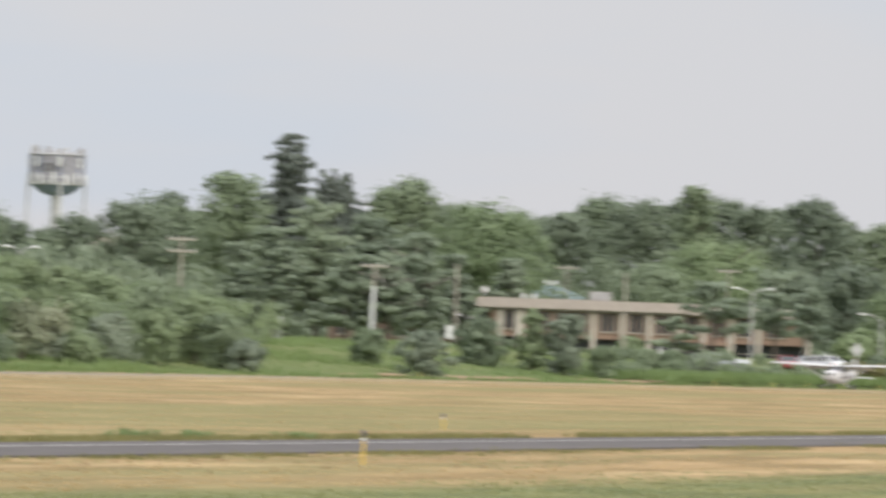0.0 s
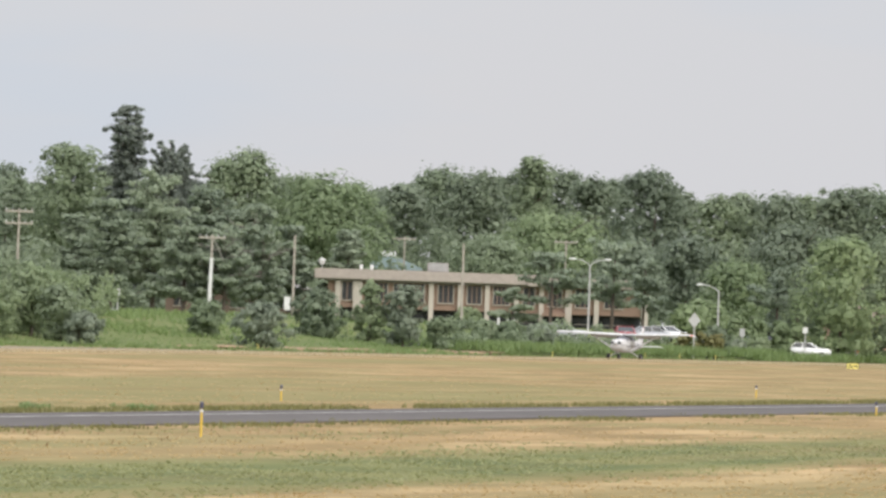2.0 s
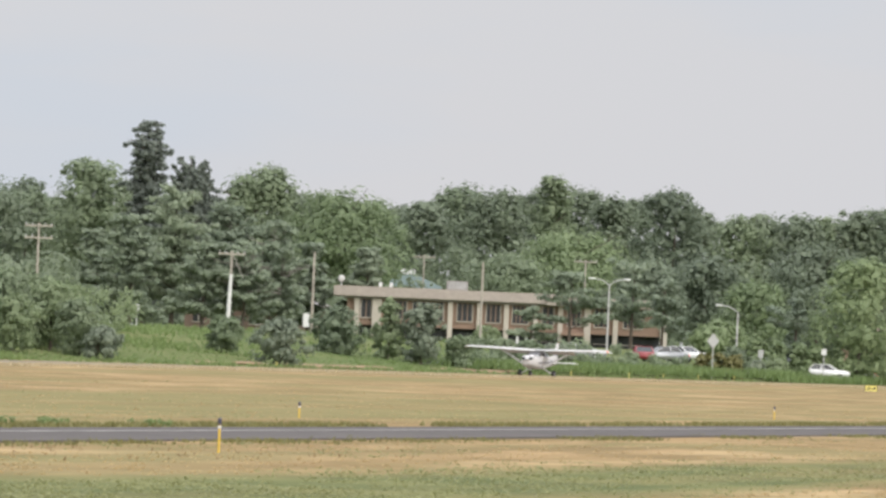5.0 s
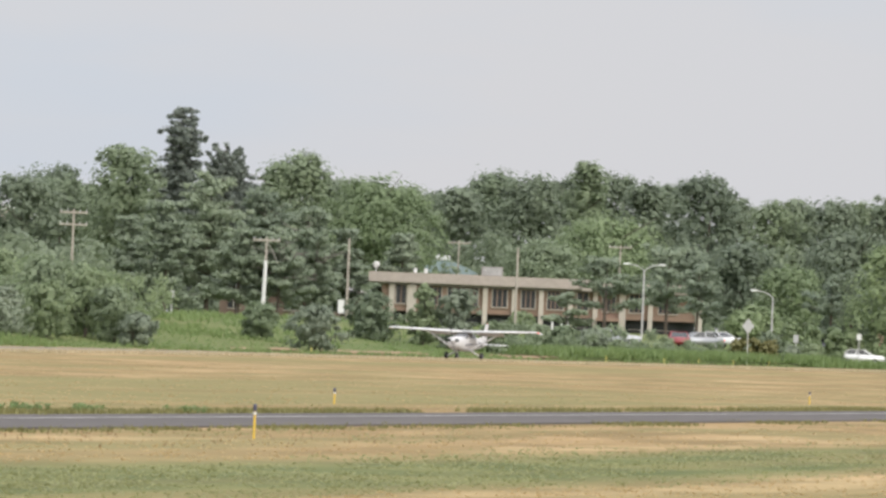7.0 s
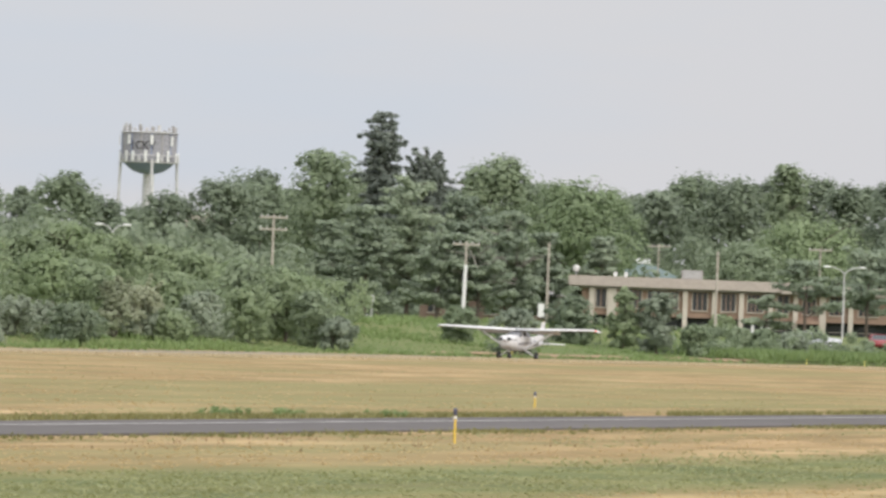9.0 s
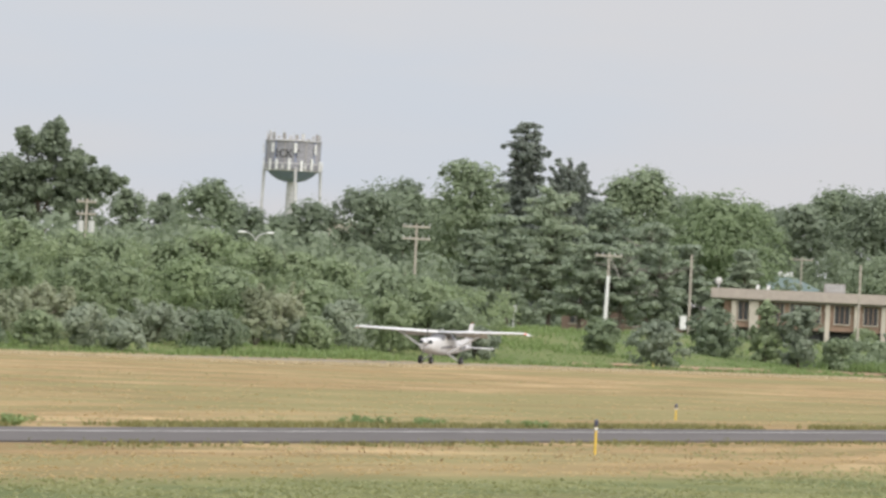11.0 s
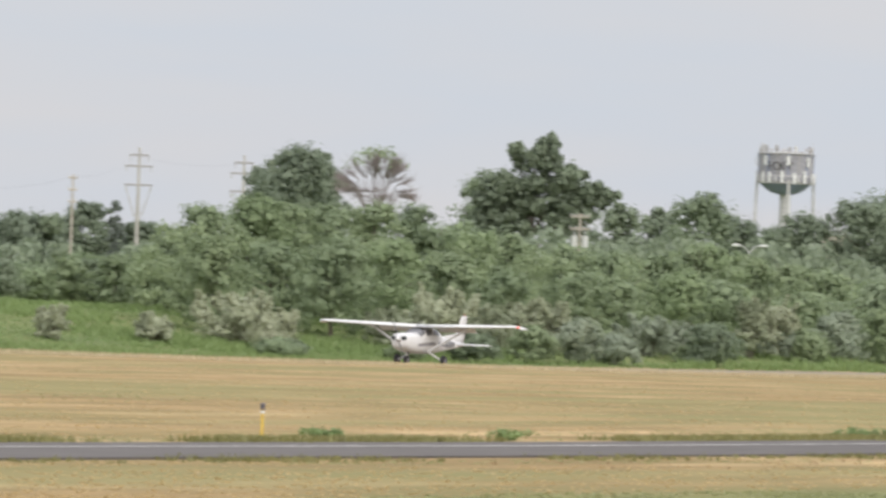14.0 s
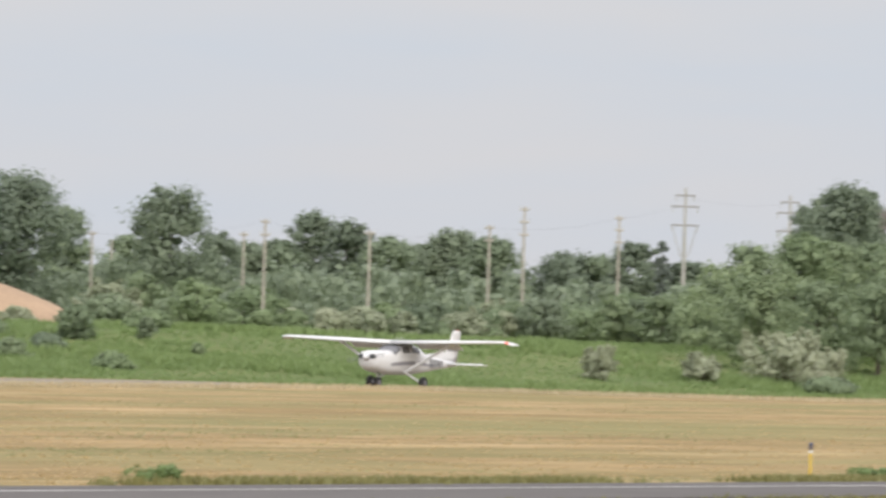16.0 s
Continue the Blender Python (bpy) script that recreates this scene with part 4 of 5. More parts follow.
def build_plane():
    p = new("light_aeroplane")
    tagged(p, "white high-wing single-engine light aeroplane rolling on the runway", "aeroplane")
    ys = [-2.66, -2.62, -2.56, -2.4, -2.15, -1.8, -1.55, -1.3, -1.1, -0.85, -0.62, -0.2, 0.25, 0.6, 0.85, 1.1, 1.35, 1.6, 1.85, 2.2, 2.6, 3.1, 3.6, 4.1, 4.6, 4.9, 5.15]
    hull = part("fuselage", skin(ys, range(0, 360, 15), 0.0, True), PLANE_WHITE, p, "", True)
    part("windscreen", skin([-1.2, -1.1, -0.95, -0.8, -0.64], range(28, 156, 8), 0.012), WINDOW, hull, "grey tinted windscreen")
    for s in (1, -1):
        a0 = [v if s > 0 else 180 - v for v in (14, 22, 30, 38, 46)]
        part("door_window", skin([-0.52, -0.2, 0.15], a0, 0.012), WINDOW, hull, "dark side window")
        part("rear_window", skin([0.28, 0.6, 0.9, 1.1], a0, 0.012), WINDOW, hull, "dark side window")
        a1 = [v if s > 0 else 180 - v for v in (-10, -7, -4, -1)]
        part("stripe", skin([-1.5, -0.8, 0.2, 1.2, 2.0, 2.5], a1, 0.008), PLANE_GREY, hull, "grey stripe along the side")
        a2 = [v if s > 0 else 180 - v for v in (-22, -6, 10, 24)]
        for k in range(6):
            part("registration_bar", skin([2.25 + 0.24 * k, 2.33 + 0.24 * k, 2.39 + 0.24 * k], a2, 0.012), BAR_GREY, hull, "grey registration bar")
    part("back_window", skin([1.4, 1.6, 1.82], range(50, 134, 10), 0.012), WINDOW, hull, "tinted rear window")
    for s in (1, -1):
        bm = bmesh.new()
        bmesh.ops.create_uvsphere(bm, u_segments=12, v_segments=8, radius=1, matrix=pose(s * 0.26, -2.61, 1.31) @ Matrix.Diagonal((0.16, 0.10, 0.12, 1)))
        part("air_inlet", bm, VENT_AND_SHADE, hull, "dark cowling air inlet", True)
    part("lower_inlet", boxed(-0.14, 0.14, -2.6, -2.4, 0.88, 1.0, bevel=0.03), VENT_AND_SHADE, hull, "dark carburettor inlet")
    part("exhaust", rod((0.18, -2.0, 0.72), (0.2, -1.9, 0.52), 0.035), VENT_AND_SHADE, hull)
    for s, name, lens in ((1, "left_wing", NAV_RED), (-1, "right_wing", NAV_GREEN)):
        w = part(name, foil(bmesh.new(), [((0, 1.89), -0.78, 1.63, 0.13, False), ((s * 2.6, 1.95), -0.78, 1.63, 0.13, False),
                                          ((s * 5.1, 2.03), -0.62, 1.17, 0.09, False), ((s * 5.35, 2.02), -0.52, 1.1, 0.07, False), ((s * 5.5, 1.93), -0.2, 0.85, 0.03, False)]), PLANE_WHITE, p, "", True)
        tip = bmesh.new()
        bmesh.ops.create_uvsphere(tip, u_segments=10, v_segments=8, radius=1, matrix=pose(s * 5.38, -0.36, 2.03) @ Matrix.Diagonal((0.08, 0.15, 0.045, 1)))
        part("navigation_light", tip, lens, w, "coloured wing-tip light", True)
        part("flap", slab(bmesh.new(), [(0.52, 1.86), (0.60, 1.91), (1.02, 1.69), (1.0, 1.67)], "x", min(s * 0.6, s * 2.6), max(s * 0.6, s * 2.6)), PLANE_WHITE, w, "lowered white wing flap")
        part("wing_strut", rod((s * 0.54, -0.35, 0.66), (s * 2.62, -0.1, 1.88), 0.06, 0.06, 10), PLANE_WHITE, p)
        fair = bmesh.new()
        bmesh.ops.create_uvsphere(fair, u_segments=10, v_segments=6, radius=1, matrix=pose(s * 2.64, -0.1, 1.88) @ Matrix.Diagonal((0.12, 0.2, 0.09, 1)))
        part("strut_fairing", fair, WHITE_PAINT, p, "bright white strut fairing", True)
        part("gear_leg", rod((s * 0.42, -0.05, 0.66), (s * 1.17, 0.0, 0.24), 0.06, 0.04, 10), PLANE_WHITE, p)
        wheel_at(p, "main_wheel", s * 1.27, 0.0, 0.25, 0.19)
        part("tailplane", foil(bmesh.new(), [((0, 1.05), 3.95, 1.25, 0.07, False), ((s * 1.6, 1.05), 4.2, 0.92, 0.05, False), ((s * 1.72, 1.05), 4.35, 0.7, 0.03, False)]), PLANE_WHITE, p, "", True)
    fin = part("fin", foil(bmesh.new(), [((0, 1.12), 3.55, 1.65, 0.05, True), ((0, 1.4), 4.05, 1.25, 0.05, True), ((0, 2.40), 4.78, 0.78, 0.04, True), ((0, 2.50), 4.86, 0.66, 0.03, True)]), PLANE_WHITE, p, "", True)
    part("fin_stripe", slab(bmesh.new(), [(4.35, 1.62), (5.32, 1.62), (5.36, 1.76), (4.42, 1.76)], "x", -0.056, 0.056), PLANE_GREY, fin, "grey stripe on the fin")
    bea = bmesh.new()
    bmesh.ops.create_uvsphere(bea, u_segments=10, v_segments=8, radius=0.035, matrix=pose(0, 5.2, 2.53))
    part("beacon", bea, BEACON, fin, "red beacon on the fin", True)
    part("dorsal_fin", slab(bmesh.new(), [(2.2, 1.42), (3.9, 1.24), (4.2, 1.60)], "x", -0.03, 0.03), PLANE_WHITE, p)
    part("nose_leg", rod((0, -1.72, 0.72), (0, -1.65, 0.24), 0.05, 0.045, 10), PLANE_WHITE, p)
    wheel_at(p, "nose_wheel", 0.0, -1.65, 0.23, 0.17)
    for x, y in ((0.1, -0.4), (-0.2, 0.6)):
        part("antenna", rod((x, y, 1.9), (x, y + 0.12, 2.18), 0.015, 0.008, 6), WHITE_PAINT, p)
    prop = new("propeller")
    prop.parent = p
    prop.matrix_basis = pose(0, -2.74, 1.27)
    bm = bmesh.new()
    bmesh.ops.create_cone(bm, cap_ends=True, segments=16, radius1=0.17, radius2=0.03, depth=0.3, matrix=pose(0, -0.08, 0, 90))
    part("spinner", bm, PLANE_WHITE, prop, "white spinner", True)
    for s in (1, -1):
        part("blade", slab(bmesh.new(), [(0.0, s * 0.1), (0.06, s * 0.5), (0.05, s * 0.93), (-0.04, s * 0.93), (-0.06, s * 0.5)], "y", -0.01, 0.01), BLADE, prop, "blade blurred by its spin")
    return p, prop


plane, propeller = build_plane()


# ---- water tower ----
def water_tower():
    x, y = spot(21.43, 1400)
    ob = thing("water_tower", x, y, rise(x), "old water tower with a round-bottomed tank hung with antennas", "water tower", turn=21)
    top, mid, low, r = 35.6, 29.7, 27.3, 5.45
    tank = bmesh.new()
    rings = []
    profile = [(0.0, low), (1.5, low + 0.12), (2.9, low + 0.55), (4.1, low + 1.3), (4.9, low + 2.1), (r, mid)]
    for rad, z in profile[1:]:
        rings.append([tank.verts.new((rad * math.cos(a * math.pi / 18), rad * math.sin(a * math.pi / 18), z)) for a in range(36)])
    for a, b in zip(rings, rings[1:]):
        for j in range(36):
            tank.faces.new((a[j], a[(j + 1) % 36], b[(j + 1) % 36], b[j]))
    tank.faces.new(rings[0][::-1])
    part("tank_bottom", tank, TANK_BLUE, ob, "faded blue rounded bottom", True)
    part("tank_wall", rod((0, 0, mid), (0, 0, top), r, r, 36), TANK, ob, "weathered grey tank wall")
    for k in range(16):
        a = k * math.pi / 8 + 0.1
        part("tank_rib", rod((r * math.cos(a), r * math.sin(a), mid), (r * math.cos(a), r * math.sin(a), top), 0.12, 0.12, 6), ROOF_GREY if k % 2 else TANK_BLUE, ob)
    part("roof", rod((0, 0, top), (0, 0, top + 0.35), r * 0.98, 0.4, 36), ROOF_GREY, ob)
    part("riser", rod((0, 0, -0.3), (0, 0, low + 0.3), 1.45, 1.0, 20), TANK_PALE, ob, "thick pale riser pipe")
    # added white rod imitating light on one side of the riser
    part("riser_painted_lit_side", rod((0.95, -0.75, 6), (0.8, -0.65, low), 0.4, 0.35, 10), WHITE_PAINT, ob, "white strip painted as the riser's lit side")
    for k in range(4):
        a = math.pi / 4 * (2 * k + 1) + radians(-38)
        c, s = math.cos(a), math.sin(a)
        leg = part("leg", rod((6.4 * c, 6.4 * s, -0.3), (5.6 * c, 5.6 * s, mid + 0.6), 0.28, 0.28, 8), TANK_PALE, ob)
        b = a + math.pi / 2
        part("brace", rod((6.2 * c, 6.2 * s, 12), (6.2 * math.cos(b), 6.2 * math.sin(b), 12), 0.1, 0.1, 6), TANK_PALE, ob)
    for z in (mid - 0.1, mid + 1.3, top - 0.1):
        bm = bmesh.new()
        for k in range(24):
            a, b = k * math.pi / 12, (k + 1) * math.pi / 12
            tube(bm, (5.65 * math.cos(a), 5.65 * math.sin(a), z), (5.65 * math.cos(b), 5.65 * math.sin(b), z), 0.11, 0.11, 5)
        part("ring_rail", bm, TANK_PALE, ob, "grey ring rail")
    for k in range(30):
        a = k * math.pi / 15 + random.uniform(-0.08, 0.08)
        z = (mid - 0.2, mid + 0.1, mid - 0.1, top - 2.6)[k % 4] + random.uniform(-0.1, 0.2)
        h = (2.1, 0.9, 2.3, 1.9)[k % 4]
        panel = boxed(-0.27, 0.27, -0.12, 0.12, 0, h, bevel=0.04)
        bmesh.ops.transform(panel, matrix=pose(5.85 * math.cos(a), 5.85 * math.sin(a), z, 0, 0, math.degrees(a) + 90), verts=panel.verts)
        part("antenna_panel", panel, (WHITE_PAINT, TANK_PALE, WHITE_PAINT, WHITE_PAINT)[k % 4], ob, "white antenna panel")
    for k in range(20):
        a = k * math.pi / 10 + 0.1
        part("catwalk_plate", boxed(-0.85, 0.85, -0.05, 0.05, 0, 1.0), TANK, ob).matrix_basis = pose(5.7 * math.cos(a), 5.7 * math.sin(a), mid + 0.2, 0, 0, math.degrees(a) + 90)
    for k, glyph in enumerate("ICKY"):
        a = math.radians(270 - 36 + 14.4 * k)
        text = bpy.data.curves.new("letter", "FONT")
        text.body, text.size, text.extrude, text.align_x = glyph, 2.3, 0.02, "CENTER"
        text.materials.append(BLACK)
        lettering = new("letter", text)
        lettering.parent = ob
        lettering.matrix_basis = pose((r + 0.06) * math.cos(a), (r + 0.06) * math.sin(a), mid + 2.45, 90, 0, math.degrees(a) + 90)
    for k in range(26):
        a = k * 2 * math.pi / 26
        panel = boxed(-0.3, 0.3, -0.15, 0.15, 0, random.uniform(0.3, 1.4), bevel=0.05)
        bmesh.ops.transform(panel, matrix=pose(5.2 * math.cos(a), 5.2 * math.sin(a), top + random.uniform(0.0, 0.5), 0, 0, math.degrees(a) + 90), verts=panel.verts)
        part("roof_equipment", panel, TANK_PALE if k % 2 else ROOF_GREY, ob)
    for k in range(16):
        a = k * 0.393
        part("whip_antenna", rod((5.3 * math.cos(a), 5.3 * math.sin(a), top - 0.4), (5.3 * math.cos(a), 5.3 * math.sin(a), top + random.uniform(1.0, 2.4)), 0.05, 0.03, 5), TANK_PALE, ob)


water_tower()


# ---- poles, lamps and wires ----
def utility_pole(bearing, dist, height, arms=1, group="utility poles", material=None, label="", transformer=False, arm=1.2):
    x, y = spot(bearing, dist)
    ob = thing("utility_pole", x, y, rise(x), label or "weathered wooden utility pole with crossarms", "utility pole", group, bearing)
    part("pole", rod((0, 0, -0.4), (0, 0, height), 0.125, 0.085, 10), material or POLE_WOOD, ob)
    for k in range(arms):
        z = height - 0.25 - 0.95 * k
        part("crossarm", boxed(-arm, arm, -0.14, -0.02, z - 0.07, z + 0.07, bevel=0.01), POLE_WOOD, ob)
        for u in (-0.92, -0.45, 0.45, 0.92) if arm > 0.5 else (-0.92, 0.92):
            part("insulator", rod((u * arm, -0.08, z + 0.05), (u * arm, -0.08, z + 0.28), 0.05, 0.03, 6), GALVANISED, ob)
    if transformer:
        for s in (-1, 1):
            t = part("transformer", rod((s * 0.42, -0.1, height - 2.6), (s * 0.42, -0.1, height - 1.7), 0.26, 0.26, 14), GALVANISED, ob, "pale grey can transformer")
            part("bushing", rod((s * 0.42, -0.1, height - 1.6), (s * 0.42, -0.1, height - 1.35), 0.06, 0.04, 8), GALVANISED, t)
    return ob


utility_pole(20.40, 560, 7.9, 2, arm=1.1)
brown = utility_pole(18.16, 600, 7.0, 0, label="brown wooden pole with a white box among the trees")
part("equipment_box", boxed(-0.75, -0.2, -0.25, 0.0, 0.6, 1.75, bevel=0.03), WHITE_PAINT, brown, "white equipment box")
utility_pole(16.79, 590, 7.3, 0, label="bare leaning wooden pole before the offices", material=POLE_WOOD)
p_white = utility_pole(18.83, 575, 6.5, 1, label="utility pole with a white-sleeved lower half", arm=1.1)
part("white_sleeve", rod((-0.12, -0.1, -0.3), (0.0, -0.1, 4.6), 0.17, 0.14, 10), WHITE_PAINT, p_white, "white sleeve")
part("stay", rod((0.1, 0, 6.2), (1.0, 0, 4.4), 0.03, 0.03, 6), POLE_PALE, p_white)
utility_pole(17.27, 800, 9.7, 1, "distant poles", arm=1.3)
utility_pole(15.96, 790, 9.8, 1, "distant poles", arm=1.3)
for b, d, h, k in ((30.07, 520, 8.4, 2), (28.25, 540, 8.8, 2), (27.97, 530, 10.1, 3), (27.20, 560, 10.2, 3), (30.24, 560, 8.0, 1), (31.47, 560, 7.7, 1), (31.31, 600, 7.5, 0)):
    utility_pole(b, d, h, k, "poles along the meadow", label="tall brown wooden pole with short crossarms", arm=0.35)
utility_pole(29.22, 500, 7.5, 1, "poles along the meadow", label="stout leaning wooden pole in the meadow", arm=0.4)
utility_pole(23.08, 545, 8.4, 2, label="pole top with two pale can transformers", transformer=True, arm=0.75)
utility_pole(21.17, 600, 6.9, 0, label="bare grey pole above the thicket", material=POLE_PALE)


def steel_pylon(bearing, dist, height, group):
    x, y = spot(bearing, dist)
    ob = thing("power_pylon", x, y, rise(x), "slender pale steel power pylon with crossarms", "pylon", group, bearing)
    part("mast", rod((0, 0, -0.4), (0, 0, height), 0.27, 0.10, 10), POLE_PALE, ob)
    for z, half in ((height - 0.7, 0.9), (height - 1.7, 1.25), (height - 3.4, 1.25)):
        part("crossarm", boxed(-half, half, -0.09, 0.09, z - 0.08, z + 0.08, bevel=0.02), ROOF_GREY, ob)
        for s in (-1, 1):
            part("insulator", rod((s * half * 0.9, 0, z), (s * half * 0.9, 0, z - 0.55), 0.07, 0.05, 6), GALVANISED, ob)
    for s in (-1, 1):
        part("brace", rod((s * 1.2, 0, height - 3.4), (s * 0.3, 0, height - 6.3), 0.05, 0.05, 5), POLE_PALE, ob)


steel_pylon(26.67, 640, 14.4, "pylons")
steel_pylon(25.82, 660, 14.5, "pylons")


def cable(a, b, sag, group):
    """A hanging wire between two points, set in its own space at its first end."""
    a, b = Vector(a), Vector(b)
    bm = bmesh.new()
    pts = [a.lerp(b, f / 10) - a - Vector((0, 0, 4 * sag * (f / 10) * (1 - f / 10))) for f in range(11)]
    for p, q in zip(pts, pts[1:]):
        tube(bm, p, q, 0.0022, 0.0022, 4)
    ob = part("overhead_wire", bm, WIRE)
    ob.location = a
    tagged(ob, "thin dark overhead wire sagging between poles", "wire", group)


def pole_top(b, d, h, side=0.0):
    x, y = spot(b, d)
    return (x + side, y, rise(x) + h)


line = [(31.47, 560, 7.5), (30.07, 520, 8.2), (29.22, 500, 7.3), (28.25, 540, 8.6), (27.20, 560, 10.0), (26.67, 640, 13.6), (25.82, 660, 13.7)]
for p, q in zip(line, line[1:]):
    for s in (-0.3, 0.3):
        cable(pole_top(*p, s), pole_top(*q, s), 0.5, "wires along the meadow")


def street_lamp(bearing, dist, height, sides, reach, group):
    x, y = spot(bearing, dist)
    ob = thing("street_lamp", x, y, rise(x), "pale steel street lamp with curved arms" if len(sides) > 1 else "pale steel street lamp with one curved arm", "street lamp", group, bearing)
    part("pole", rod((0, 0, -0.3), (0, 0, height - 0.55), 0.10, 0.065, 10), TANK_PALE, ob)
    for s in sides:
        bm = bmesh.new()
        pts = [(0, 0, height - 0.6), (s * reach * 0.25, 0, height - 0.3), (s * reach * 0.55, 0, height - 0.1), (s * reach, 0, height)]
        for p, q in zip(pts, pts[1:]):
            tube(bm, p, q, 0.045, 0.04, 8)
        arm = part("arm", bm, TANK_PALE, ob)
        head = bmesh.new()
        bmesh.ops.create_uvsphere(head, u_segments=10, v_segments=6, radius=1, matrix=pose(s * (reach + 0.25), 0, height) @ Matrix.Diagonal((0.38, 0.16, 0.1, 1)))
        part("lamp_head", head, WHITE_PAINT, arm, "white lamp head", True)


street_lamp(15.76, 640, 6.5, (-1, 1), 1.35, "street lamps")
street_lamp(14.71, 640, 5.9, (-1,), 1.5, "street lamps")
street_lamp(21.70, 560, 6.6, (-1, 1), 0.85, "street lamps")


def small_sign(bearing, dist, height, w, h, material, label, diamond=False):
    x, y = spot(bearing, dist)
    ob = thing("road_sign", x, y, rise(x), label, "sign", "road signs", bearing)
    part("post", rod((0, 0, -0.3), (0, 0, height - h * 0.2), 0.05, 0.05, 8), GALVANISED, ob)
    z = height - h / 2
    shape = [(0, z - h / 2), (w / 2, z), (0, z + h / 2), (-w / 2, z)] if diamond else [(-w / 2, z - h / 2), (w / 2, z - h / 2), (w / 2, z + h / 2), (-w / 2, z + h / 2)]
    part("plate", slab(bmesh.new(), shape, "y", -0.08, -0.055), material, ob)


small_sign(14.90, 605, 3.9, 1.05, 1.35, SIGN_BACK, "bare grey diamond-shaped sign seen from behind", True)
small_sign(19.58, 535, 1.7, 0.35, 0.5, SIGN_BACK, "small grey sign on a post on the bank")
small_sign(14.00, 650, 2.9, 0.45, 0.55, WHITE_PAINT, "small white sign on a post")
small_sign(14.51, 635, 2.4, 0.45, 0.7, SIGN_BACK, "small grey sign on a post beside bushes")


# ---- airfield lights and sign ----
def taxi_light(x, y, height, group):
    ob = thing("taxiway_light", x, y, 0, "yellow stake with a blue taxiway light on top", "taxiway light", group)
    part("stake", rod((0, 0, -0.25), (0, 0, height * 0.80), 0.023, 0.021, 10), YELLOW, ob, "yellow stake")
    part("collar", rod((0, 0, height * 0.70), (0, 0, height * 0.78), 0.03, 0.03, 10), WHITE_PAINT, ob, "white collar")
    bm = rod((0, 0, height * 0.80), (0, 0, height * 0.97), 0.03, 0.037, 12)
    bmesh.ops.create_uvsphere(bm, u_segments=12, v_segments=6, radius=0.037, matrix=pose(0, 0, height * 0.955))
    part("lens", bm, BLUE_LENS, ob, "dark blue lens")


for x, y, h in ((-39.2, 114.7, 0.58), (-54.9, 166.7, 0.42), (-58.1, 226.6, 0.42), (-50.2, 104.8, 0.56), (-42.3, 177.5, 0.45)):
    taxi_light(x, y, h, "taxiway lights")
for b in (18.43, 16.04, 15.57, 15.29, 15.01, 14.72):
    x, y = spot(b, 152.6 / math.sin(radians(b)))
    ob = thing("marker_stake", x, y, 0, "short pale yellow marker stake at the runway edge", "marker", "runway markers")
    part("stake", rod((0, 0, -0.1), (0, 0, 0.42), 0.028, 0.028, 8), SIGN_YELLOW, ob)

sx, sy = -120.4, 497.4
ob = thing("airfield_sign", sx, sy, -0.22, "yellow taxiway sign with a black letter and arrow", "sign", turn=13.6)
part("cabinet", boxed(-0.46, 0.46, -0.08, 0.08, 0.14, 0.66, bevel=0.02), BLACK, ob)
part("face", boxed(-0.42, 0.42, -0.10, -0.085, 0.18, 0.62), SIGN_YELLOW, ob, "yellow face")
for s in (-0.3, 0.3):
    part("leg", rod((s, 0, -0.1), (s, 0, 0.16), 0.03, 0.03, 8), GALVANISED, ob)
letter = bpy.data.curves.new("letter", "FONT")
letter.body, letter.size, letter.extrude = "A", 0.48, 0.004
letter.materials.append(BLACK)
lt = new("letter", letter)
lt.parent = ob
lt.matrix_basis = pose(-0.33, -0.106, 0.235, 90, 0, 0)
part("arrow", slab(bmesh.new(), [(0.03, 0.38), (0.22, 0.38), (0.22, 0.30), (0.36, 0.41), (0.22, 0.52), (0.22, 0.44), (0.03, 0.44)], "y", -0.112, -0.104), BLACK, ob, "black arrow")

for b, h in ((20.78, 0.26), (20.23, 0.2), (19.4, 0.18), (25.1, 0.2), (30.9, 0.24), (23.6, 0.18)):
    x, y = spot(b, 49.6 / math.sin(radians(b)))
    ob = thing("weed_clump", x, y, 0, "leafy green weed clump at the taxiway edge", "weed", "weed clumps")
    v, f = leaves([(random.gauss(0, 0.16), random.gauss(0, 0.3), random.uniform(0.04, h - 0.06)) for _ in range(22)], [0.1] * 22, 46, 0.03)
    raw("foliage", v, f, MEADOW, ob)


